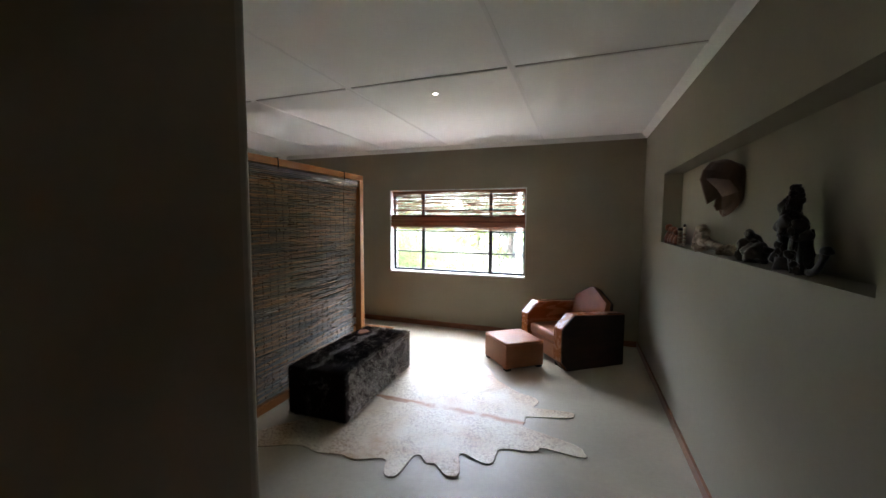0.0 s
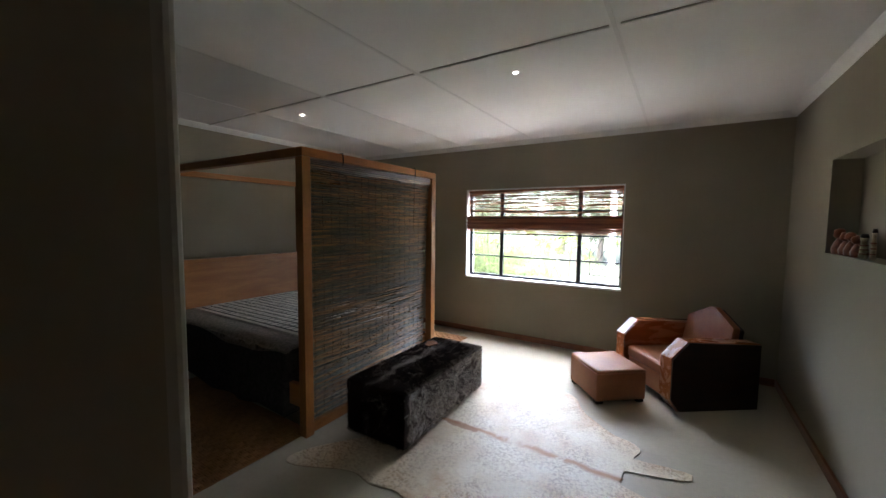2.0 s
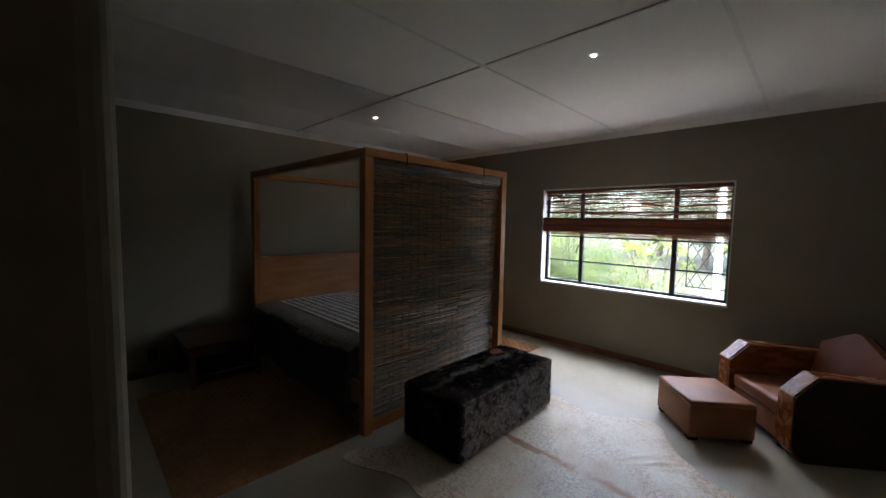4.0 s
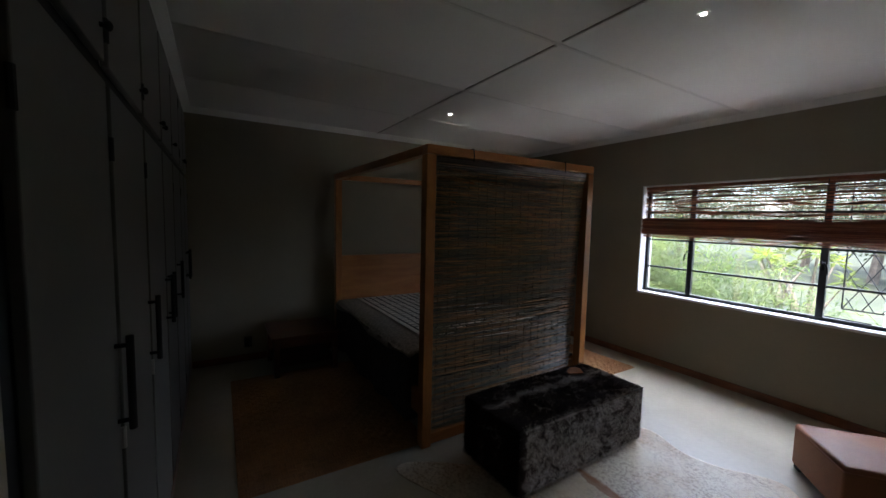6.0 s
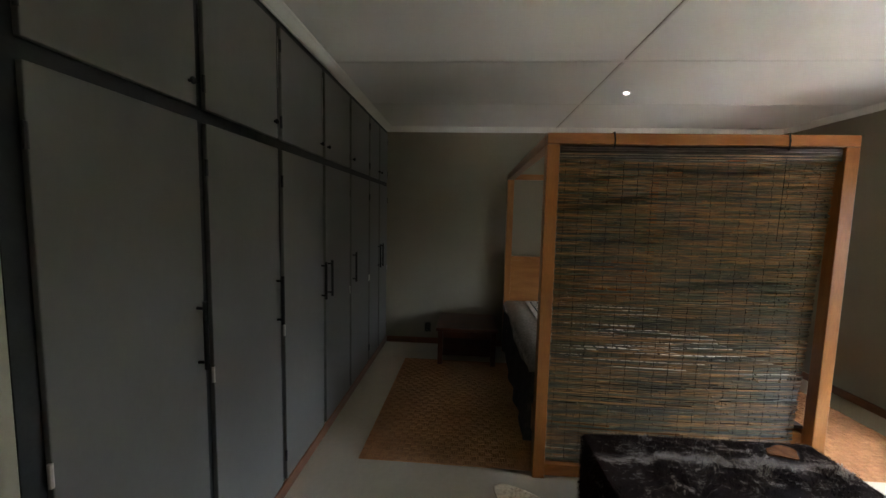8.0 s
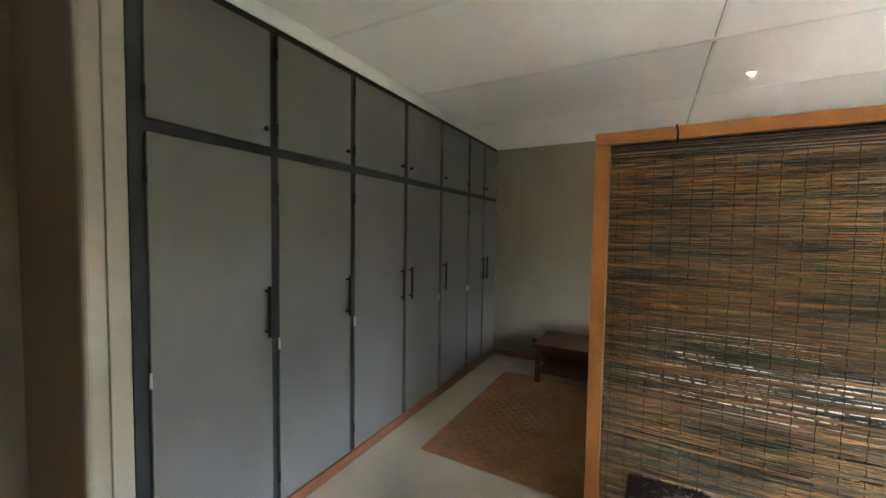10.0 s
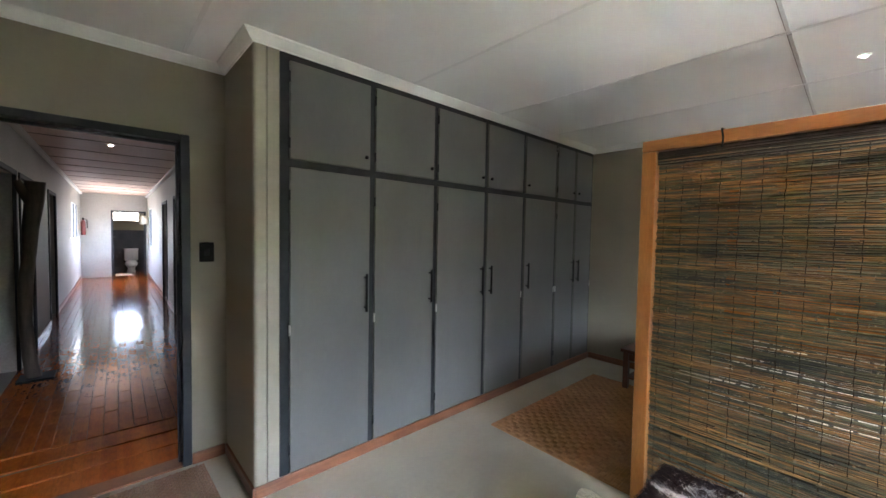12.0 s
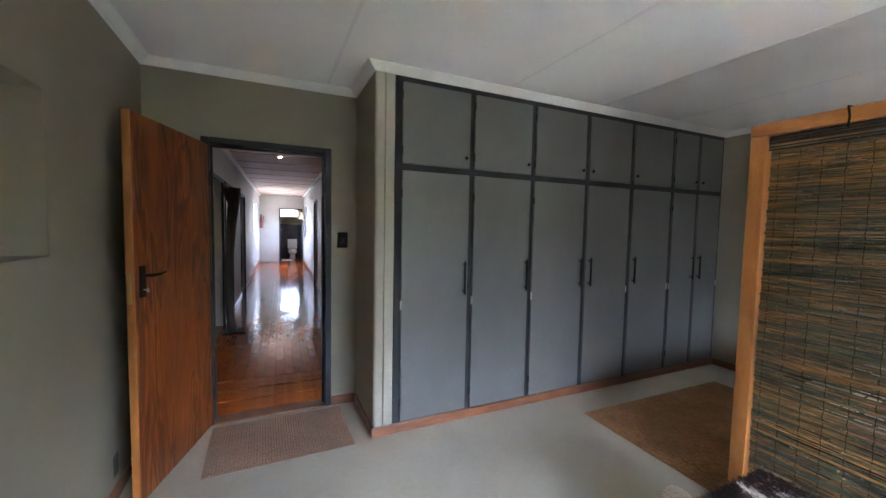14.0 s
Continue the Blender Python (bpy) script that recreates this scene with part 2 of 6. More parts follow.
def reed():
    m, nt, b = nodes("smoked_bamboo_reed")
    g = nt.nodes.new("ShaderNodeNewGeometry")
    band = nt.nodes.new("ShaderNodeMapRange")
    band.inputs["From Min"].default_value, band.inputs["From Max"].default_value = 0.32, 0.68
    nt.links.new(tex_noise(nt, 55, (0.02, 0.04, 1), 3), band.inputs[0])
    blend = nt.nodes.new("ShaderNodeMix")
    blend.inputs[0].default_value = 0.62
    nt.links.new(g.outputs["Random Per Island"], blend.inputs[2])
    nt.links.new(band.outputs[0], blend.inputs[3])
    tone = ramp(nt, blend.outputs[0], [
        (0.06, (0.024, 0.03, 0.026)), (0.25, (0.055, 0.063, 0.05)), (0.34, (0.21, 0.185, 0.08)), (0.43, (0.09, 0.1, 0.066)),
        (0.51, (0.28, 0.165, 0.06)), (0.64, (0.46, 0.22, 0.064)), (0.8, (0.58, 0.31, 0.092)), (0.95, (0.17, 0.075, 0.045))])
    along = ramp(nt, tex_noise(nt, 3, (1, 2.6, 60), 4, 0.3), [(0.38, (0.14, 0.16, 0.16)), (0.46, (0.5, 0.49, 0.43)), (0.52, (1, 1, 1))])
    # whole courses of reeds darker or paler than their neighbours
    course = ramp(nt, tex_noise(nt, 13, (0.05, 0.12, 1), 3, 0.0, 0.7), [(0.4, (0.5, 0.52, 0.52)), (0.5, (0.85, 0.85, 0.83)), (0.6, (1, 1, 1))])
    tone = mixc(nt, 1.0, tone, course, "MULTIPLY")
    knot = ramp(nt, tex_noise(nt, 9, (1, 6, 26), 2), [(0.66, (0, 0, 0)), (0.7, (0.8, 0.8, 0.8))])
    fine = tex_noise(nt, 120, (1, 0.3, 1.5), 2)
    col = mixc(nt, 0.85, tone, along, "MULTIPLY")
    col = mixc(nt, 1.0, col, ramp(nt, fine, [(0.3, (0.7, 0.7, 0.7)), (0.65, (1, 1, 1))]), "MULTIPLY")
    col = mixc(nt, knot, col, (0.42, 0.36, 0.24))
    nt.links.new(col, b.inputs["Base Color"])
    b.inputs["Roughness"].default_value = 0.34
    b.inputs["Specular IOR Level"].default_value = 0.9
    bump(nt, b, fine, 0.2, 0.002)
    return m


def plank_wood():
    m, nt, b = nodes("glossy_red_brown_plank")
    broad = tex_noise(nt, 3, (4, 1.2, 1), 4, 0.8)
    col = ramp(nt, broad, [(0.35, (0.30, 0.068, 0.010)), (0.65, (0.46, 0.13, 0.022))])
    for node, sock in (("ShaderNodeObjectInfo", "Random"), ("ShaderNodeNewGeometry", "Random Per Island")):
        o = nt.nodes.new(node)
        col = mixc(nt, 1.0, col, ramp(nt, o.outputs[sock], [(0.0, (0.78, 0.74, 0.72)), (1.0, (1, 1, 1))]), "MULTIPLY")
    grain = tex_noise(nt, 30, (3, 0.5, 1), 3)
    col = mixc(nt, 1.0, col, ramp(nt, grain, [(0.3, (0.75, 0.72, 0.7)), (0.6, (1, 1, 1))]), "MULTIPLY")
    nt.links.new(col, b.inputs["Base Color"])
    b.inputs["Roughness"].default_value = 0.1
    b.inputs["Specular IOR Level"].default_value = 0.4
    bump(nt, b, tex_noise(nt, 11, (1.0, 1.0, 1), 1, 0.3), 0.6, 0.005)
    return m


def red_reed():
    m, nt, b = nodes("red_brown_split_reed")
    g = nt.nodes.new("ShaderNodeNewGeometry")
    tone = ramp(nt, g.outputs["Random Per Island"], [(0.0, (0.15, 0.038, 0.015)), (0.5, (0.26, 0.078, 0.03)), (1.0, (0.38, 0.14, 0.056))])
    nt.links.new(tone, b.inputs["Base Color"])
    b.inputs["Roughness"].default_value = 0.5
    b.inputs["Transmission Weight"].default_value = 0.0
    return m


def cow_dark():
    m, nt, b = nodes("dark_brindled_cowhide")
    patch = ramp(nt, tex_noise(nt, 3.2, (1.2, 0.8, 1.2), 5, 0.6), [(0.36, (0.014, 0.011, 0.010)), (0.62, (0.05, 0.030, 0.022))])
    fl = tex_noise(nt, 60, (1.0, 0.4, 0.7), 5, 0.9, 0.7)
    where = tex_noise(nt, 5.0, (1, 0.6, 1), 5, 0.8, 0.65)
    mul = nt.nodes.new("ShaderNodeMath")
    mul.operation = "MULTIPLY"
    nt.links.new(fl, mul.inputs[0])
    nt.links.new(where, mul.inputs[1])
    fleck = ramp(nt, mul.outputs[0], [(0.32, (0, 0, 0)), (0.37, (0.9, 0.9, 0.9))])
    col = mixc(nt, fleck, patch, (0.52, 0.48, 0.43))
    # pale streak along the spine of the hide
    co = nt.nodes.new("ShaderNodeTexCoord")
    sx = nt.nodes.new("ShaderNodeSeparateXYZ")
    nt.links.new(co.outputs["Object"], sx.inputs[0])
    wob = nt.nodes.new("ShaderNodeMath")
    wob.operation = "MULTIPLY_ADD"
    wob.inputs[1].default_value = 0.16
    nt.links.new(tex_noise(nt, 5, (1, 1, 1), 4), wob.inputs[0])
    nt.links.new(sx.outputs[0], wob.inputs[2])
    st = nt.nodes.new("ShaderNodeMath")
    st.operation = "SUBTRACT"
    st.inputs[1].default_value = 0.01
    nt.links.new(wob.outputs[0], st.inputs[0])
    ab = nt.nodes.new("ShaderNodeMath")
    ab.operation = "ABSOLUTE"
    nt.links.new(st.outputs[0], ab.inputs[0])
    mask = ramp(nt, ab.outputs[0], [(0.005, (0.5, 0.5, 0.5)), (0.045, (0, 0, 0))])
    fade = ramp(nt, tex_noise(nt, 9, (1, 0.5, 1), 5, 0.5, 0.7), [(0.42, (0.15, 0.15, 0.15)), (0.56, (1, 1, 1))])
    col = mixc(nt, mixc(nt, 1.0, mask, fade, "MULTIPLY"), col, (0.46, 0.43, 0.4))
    nt.links.new(col, b.inputs["Base Color"])
    b.inputs["Roughness"].default_value = 0.7
    b.inputs["Specular IOR Level"].default_value = 0.1
    bump(nt, b, tex_noise(nt, 130, (1, 0.3, 1), 4, 0.5), 0.6, 0.006)
    return m


def hair():
    m, nt, b = nodes("brindled_hair")
    g = nt.nodes.new("ShaderNodeNewGeometry")
    where = tex_noise(nt, 15.0, (1, 0.6, 0.8), 6, 0.9, 0.82)
    d = nt.nodes.new("ShaderNodeMath")
    d.operation = "MULTIPLY_ADD"
    d.inputs[1].default_value = 0.06
    nt.links.new(g.outputs["Random Per Island"], d.inputs[0])
    nt.links.new(where, d.inputs[2])
    co = nt.nodes.new("ShaderNodeTexCoord")
    sx = nt.nodes.new("ShaderNodeSeparateXYZ")
    nt.links.new(co.outputs["Object"], sx.inputs[0])
    wob = nt.nodes.new("ShaderNodeMath")
    wob.operation = "MULTIPLY_ADD"
    wob.inputs[1].default_value = 0.2
    nt.links.new(tex_noise(nt, 5, (1, 1, 1), 3), wob.inputs[0])
    nt.links.new(sx.outputs[0], wob.inputs[2])
    streak = nt.nodes.new("ShaderNodeMapRange")
    streak.interpolation_type = "SMOOTHSTEP"
    off = nt.nodes.new("ShaderNodeMath")
    off.operation = "SUBTRACT"
    off.inputs[1].default_value = 0.05
    nt.links.new(wob.outputs[0], off.inputs[0])
    ab = nt.nodes.new("ShaderNodeMath")
    ab.operation = "ABSOLUTE"
    nt.links.new(off.outputs[0], ab.inputs[0])
    streak.inputs["From Min"].default_value, streak.inputs["From Max"].default_value = 0.0, 0.06
    streak.inputs["To Min"].default_value, streak.inputs["To Max"].default_value = 0.145, 0.0
    nt.links.new(ab.outputs[0], streak.inputs[0])
    sm = nt.nodes.new("ShaderNodeMath")
    nt.links.new(d.outputs[0], sm.inputs[0])
    nt.links.new(streak.outputs[0], sm.inputs[1])
    edge = nt.nodes.new("ShaderNodeMapRange")
    edge.inputs["From Min"].default_value, edge.inputs["From Max"].default_value = 0.2, 0.26
    edge.inputs["To Min"].default_value, edge.inputs["To Max"].default_value = 0.0, 0.115
    nt.links.new(sx.outputs[0], edge.inputs[0])
    d = nt.nodes.new("ShaderNodeMath")
    nt.links.new(sm.outputs[0], d.inputs[0])
    nt.links.new(edge.outputs[0], d.inputs[1])
    end = nt.nodes.new("ShaderNodeMapRange")       # the short end carries no white
    end.inputs["From Min"].default_value, end.inputs["From Max"].default_value = -0.585, -0.53
    end.inputs["To Min"].default_value, end.inputs["To Max"].default_value = -0.16, 0.0
    nt.links.new(sx.outputs[1], end.inputs[0])
    total = nt.nodes.new("ShaderNodeMath")
    nt.links.new(d.outputs[0], total.inputs[0])
    nt.links.new(end.outputs[0], total.inputs[1])
    d = total
    col = ramp(nt, d.outputs[0], [(0.52, (0.014, 0.008, 0.006)), (0.585, (0.06, 0.028, 0.018)), (0.612, (0.5, 0.44, 0.37)), (0.8, (0.76, 0.7, 0.62))])
    nt.links.new(col, b.inputs["Base Color"])
    b.inputs["Roughness"].default_value = 0.7
    b.inputs["Specular IOR Level"].default_value = 0.12
    return m


def hide_light():
    m, nt, b = nodes("pale_speckled_cowhide")
    base = ramp(nt, tex_noise(nt, 2.2, (1, 1, 1), 5, 0.5), [(0.32, (0.6, 0.42, 0.25)), (0.43, (0.7, 0.58, 0.41)), (0.57, (0.78, 0.7, 0.55))])
    sp = ramp(nt, tex_noise(nt, 55, (1, 1, 1), 6, 0.4, 0.8), [(0.43, (0.42, 0.3, 0.22)), (0.52, (1, 1, 1))])
    patchy = ramp(nt, tex_noise(nt, 3.2, (1, 1, 1), 4, 0.4), [(0.38, (0.15, 0.15, 0.15)), (0.58, (0.7, 0.7, 0.7))])
    col = mixc(nt, patchy, base, sp, "MULTIPLY")
    co = nt.nodes.new("ShaderNodeTexCoord")
    sx = nt.nodes.new("ShaderNodeSeparateXYZ")
    nt.links.new(co.outputs["Object"], sx.inputs[0])
    wob = nt.nodes.new("ShaderNodeMath")
    wob.operation = "MULTIPLY_ADD"
    wob.inputs[1].default_value = 0.14
    nt.links.new(tex_noise(nt, 2.3, (1, 1, 1), 3), wob.inputs[0])
    nt.links.new(sx.outputs[1], wob.inputs[2])
    st = nt.nodes.new("ShaderNodeMath")
    st.operation = "SUBTRACT"
    st.inputs[1].default_value = 0.05
    nt.links.new(wob.outputs[0], st.inputs[0])
    ab = nt.nodes.new("ShaderNodeMath")
    ab.operation = "ABSOLUTE"
    nt.links.new(st.outputs[0], ab.inputs[0])
    spine = ramp(nt, ab.outputs[0], [(0.006, (1, 1, 1)), (0.036, (0, 0, 0))])
    frag = ramp(nt, tex_noise(nt, 3.5, (1.6, 1, 1), 4, 0.6), [(0.40, (0.1, 0.1, 0.1)), (0.5, (1, 1, 1))])
    col = mixc(nt, mixc(nt, 1.0, spine, frag, "MULTIPLY"), col, (0.4, 0.19, 0.075))
    # rust-coloured blaze at the neck end of the spine
    mp, ln, ad = nt.nodes.new("ShaderNodeMapping"), nt.nodes.new("ShaderNodeVectorMath"), nt.nodes.new("ShaderNodeMath")
    mp.inputs["Location"].default_value, mp.inputs["Scale"].default_value = (1.3, 0.63, 0), (4.2, 18.0, 0)
    ln.operation, ad.operation = "LENGTH", "MULTIPLY_ADD"
    ad.inputs[1].default_value = 0.8
    nt.links.new(co.outputs["Object"], mp.inputs[0])
    nt.links.new(mp.outputs[0], ln.inputs[0])
    nt.links.new(tex_noise(nt, 14, (1, 1, 1), 4), ad.inputs[0])
    nt.links.new(ln.outputs["Value"], ad.inputs[2])
    col = mixc(nt, ramp(nt, ad.outputs[0], [(0.0, (0.9, 0.9, 0.9)), (0.99, (0.75, 0.75, 0.75)), (1.0, (0, 0, 0))]), col, (0.33, 0.13, 0.045))
    nt.links.new(col, b.inputs["Base Color"])
    b.inputs["Roughness"].default_value = 0.5
    bump(nt, b, tex_noise(nt, 90, (1, 1, 1), 4), 0.35, 0.004)
    return m


def pane_glass():
    m, nt, b = nodes("window_glass")
    for n in list(nt.nodes):
        if n.type == "BSDF_PRINCIPLED":
            nt.nodes.remove(n)
    out = nt.nodes["Material Output"]
    t, g, mx = nt.nodes.new("ShaderNodeBsdfTransparent"), nt.nodes.new("ShaderNodeBsdfGlossy"), nt.nodes.new("ShaderNodeMixShader")
    g.inputs["Roughness"].default_value = 0.02
    mx.inputs[0].default_value = 0.06
    nt.links.new(t.outputs[0], mx.inputs[1])
    nt.links.new(g.outputs[0], mx.inputs[2])
    nt.links.new(mx.outputs[0], out.inputs[0])
    return m


M_HAIR = hair()
M_PLANK = plank_wood()
M_DOOR, M_REED, M_REDREED, M_COW, M_HIDE, M_GLASS = door_wood(), reed(), red_reed(), cow_dark(), hide_light(), pane_glass()

# ---- mesh helpers ----
def box(bm, x0, y0, z0, x1, y1, z1, m=None):
    ret = bmesh.ops.create_cube(bm, size=1.0)
    s = Matrix.LocRotScale(((x0 + x1) / 2, (y0 + y1) / 2, (z0 + z1) / 2), None, (abs(x1 - x0), abs(y1 - y0), abs(z1 - z0)))
    bmesh.ops.transform(bm, matrix=(m @ s) if m else s, verts=ret["verts"])
    return bm


def merge(bm, other, m=None):
    if m:
        bmesh.ops.transform(other, matrix=m, verts=other.verts)
    me = bpy.data.meshes.new("tmp")
    other.to_mesh(me)
    other.free()
    bm.from_mesh(me)
    bpy.data.meshes.remove(me)
    return bm


def rbox(bm, x0, y0, z0, x1, y1, z1, r=0.006, seg=2, m=None):
    b = bmesh.new()
    box(b, x0, y0, z0, x1, y1, z1)
    bmesh.ops.bevel(b, geom=b.edges[:], offset=r, segments=seg, profile=0.5, affect="EDGES")
    return merge(bm, b, m)


def tube(bm, pts, rad, n=8):
    """A round rod through points; rad may be one number or one for each point."""
    rad = rad if isinstance(rad, (list, tuple)) else [rad] * len(pts)
    pts = [Vector(p) for p in pts]
    rings = []
    for i, p in enumerate(pts):
        d = (pts[min(i + 1, len(pts) - 1)] - pts[max(i - 1, 0)]).normalized()
        a = d.cross(Vector((0, 0, 1)) if abs(d.z) < 0.9 else Vector((1, 0, 0))).normalized()
        c = d.cross(a)
        rings.append([bm.verts.new(p + rad[i] * (math.cos(2 * math.pi * k / n) * a + math.sin(2 * math.pi * k / n) * c)) for k in range(n)])
    for r0, r1 in zip(rings, rings[1:]):
        for k in range(n):
            bm.faces.new((r0[k], r0[(k + 1) % n], r1[(k + 1) % n], r1[k]))
    bm.faces.new(rings[0][::-1])
    bm.faces.new(rings[-1])
    return bm


def prism(bm, outline, z0, z1, m=None):
    """An upright prism over a plan outline."""
    a = [bm.verts.new((m @ Vector((x, y, z0))) if m else (x, y, z0)) for x, y in outline]
    b = [bm.verts.new((m @ Vector((x, y, z1))) if m else (x, y, z1)) for x, y in outline]
    n = len(outline)
    for i in range(n):
        bm.faces.new((a[i], a[(i + 1) % n], b[(i + 1) % n], b[i]))
    bm.faces.new(a[::-1])
    bm.faces.new(b)
    return bm


def blob(bm, c, r, sub=2, rough=0.0, seed=0.0):
    b = bmesh.new()
    bmesh.ops.create_icosphere(b, subdivisions=sub, radius=1.0)
    for v in b.verts:
        k = 1 + rough * noise.noise(v.co * 1.7 + Vector((seed, seed * 2, 0)))
        v.co = Vector((v.co.x * r[0] * k + c[0], v.co.y * r[1] * k + c[1], v.co.z * r[2] * k + c[2]))
    return merge(bm, b)


def weather(bm, amp, freq, seed=0.0, cuts=1):
    """Worn, knotted surface: finer mesh pushed in and out at two scales."""
    bmesh.ops.triangulate(bm, faces=bm.faces[:])
    bmesh.ops.subdivide_edges(bm, edges=bm.edges[:], cuts=cuts)
    bm.normal_update()
    for v in bm.verts:
        q = v.co * freq + Vector((seed, seed * 1.7, seed * 0.6))
        v.co += v.normal * amp * (noise.noise(q) + 0.5 * noise.noise(q * 2.7))
    return bm


def part(name, bm, material, parent=None, label="", smooth=False, at=None):
    bmesh.ops.recalc_face_normals(bm, faces=bm.faces[:])
    me = bpy.data.meshes.new(name)
    bm.to_mesh(me)
    bm.free()
    me.materials.append(material)
    if smooth:
        for p in me.polygons:
            p.use_smooth = True
    ob = new(name, me)
    if parent is not None:
        ob.parent = parent
    if at is not None:
        ob.matrix_basis = at
    if label:
        ob["label"] = label
    return ob


def share(name, me, parent, m):
    """One more piece on a mesh that others use too."""
    ob = new(name, me)
    ob.parent = parent
    ob.matrix_basis = m
    return ob


def thing(name, label, category, m, group="", kind=""):
    ob = new(name)
    ob.empty_display_size = 0.1
    ob.matrix_world = m
    return tagged(ob, label, category, group, kind)


def structure(name, bm, material, label="", category="", smooth=False):
    return tagged(part(name, bm, material, None, label, smooth), label, category, "", "structure")


B = bmesh.new

# ---- the room: sizes ----
XR, XB, YW, YC, YD, H = 0.945, -4.35, 5.264, 0.868, 0.258, 2.566
XP = -0.468                       # free corner of the cupboard recess
WX0, WX1, WZ0, WZ1 = -2.441, -0.432, 0.778, 1.977   # window opening
DX0, DX1, DZ = -0.224, 0.572, 2.045                # door opening
NY0, NY1, NZ0, NZ1, ND = 1.47, 4.17, 1.352, 1.977, 0.15   # wall niche

b = B()
box(b, XB - 0.25, YD - 0.11, -0.12, XR + 0.3, YW + 0.25, 0.0)
structure("floor", b, M_FLOOR, "pale cream polished cement floor with faint mottling", "floor")

b = B()
box(b, XB - 0.25, YW, 0, WX0, YW + 0.23, H)
box(b, WX1, YW, 0, XR + 0.3, YW + 0.23, H)
box(b, WX0, YW, 0, WX1, YW + 0.23, WZ0)
box(b, WX0, YW, WZ1, WX1, YW + 0.23, H)
structure("wall_north", b, M_WALL, "taupe painted plaster wall with a wide window opening", "wall")

b = B()
box(b, XR, YD, 0, XR + 0.3, NY0, H)
box(b, XR, NY1, 0, XR + 0.3, YW, H)
box(b, XR, NY0, 0, XR + 0.3, NY1, NZ0)
box(b, XR, NY0, NZ1, XR + 0.3, NY1, H)
box(b, XR + ND, NY0, NZ0, XR + 0.3, NY1, NZ1)
structure("wall_east", b, M_WALL, "taupe plaster wall with a long recessed display niche", "wall")

b = B()
box(b, XB - 0.25, YC - 0.6, 0, XB, YW, H)
structure("wall_west", b, M_WALL, "plain taupe plaster wall behind the bed", "wall")

b = B()
box(b, XP, YD - 0.11, 0, DX0 - 0.03, YD, H)
box(b, DX1 + 0.03, YD - 0.11, 0, XR + 0.3, YD, H)
box(b, DX0 - 0.03, YD - 0.11, DZ + 0.03, DX1 + 0.03, YD, H)
structure("wall_south", b, M_WALL, "taupe plaster wall with the doorway to the passage", "wall")

b = B()
box(b, XP - 0.13, YD - 0.11, 0, XP, YC - 0.03, H)
structure("wall_pier", b, M_WALL, "plaster pier at the end of the built-in cupboards", "wall")
b = B()
bm2 = B()
box(bm2, XP - 0.064, YC - 0.03, 0.07, XP, YC + 0.004, H - 0.03)
bmesh.ops.bevel(bm2, geom=[e for e in bm2.edges if abs((e.verts[0].co - e.verts[1].co).z) > 1 and min(v.co.x for v in e.verts) > XP - 0.01 and min(v.co.y for v in e.verts) > YC - 0.01], offset=0.02, segments=4, profile=0.5, affect="EDGES")
merge(b, bm2)
rbox(b, XP - 0.136, YC - 0.03, 0.07, XP - 0.07, YC + 0.003, H - 0.03, 0.004, 2)
structure("trim_pier", b, M_CREAM, "beige rounded cover boards beside the wardrobe", "moulding")
b = B()
box(b, XB - 0.25, YC - 0.66, 0, XP - 0.13, YC - 0.6, H)
structure("wall_cupboard_back", b, M_WALL, "plaster wall closing the cupboard recess", "wall")

# ceiling with its joints and cover strips
b = B()
box(b, XB - 0.25, YD - 0.11, H, XR + 0.3, YW + 0.25, H + 0.1)
ceil = structure("ceiling", b, M_CEIL, "white flat ceiling boards with narrow joints", "ceiling")
b = B()
for x in (-0.234, -1.505, -2.462, -3.4):
    box(b, x - 0.011, YD, H - 0.0022, x + 0.011, YW - 0.05, H + 0.001)
structure("ceiling_trim", b, M_STRIP, "flat white cover strips over ceiling board joints", "trim")
b = B()
for x0, x1 in ((XB, -3.418), (-3.382, -2.48), (-2.444, -1.523), (-1.487, -0.258), (-0.222, XR)):
    box(b, x0 + 0.02, 2.8, H - 0.009, x1, 2.815, H + 0.001)
structure("ceiling_batten_trim", b, M_STRIP, "narrow white batten across the ceiling boards", "trim")
# joint line coloured dark to deepen the shade on the batten's south side
b = B()
for x0, x1 in ((XB, -3.418), (-3.382, -2.48), (-2.444, -1.523), (-1.487, -0.258), (-0.222, XR)):
    box(b, x0 + 0.02, 2.7945, H - 0.003, x1, 2.7995, H + 0.001)
structure("ceiling_joint_shade_trim", b, M_JOINTSHADE, "narrow joint line beside the batten, darkened as its shaded side", "trim")


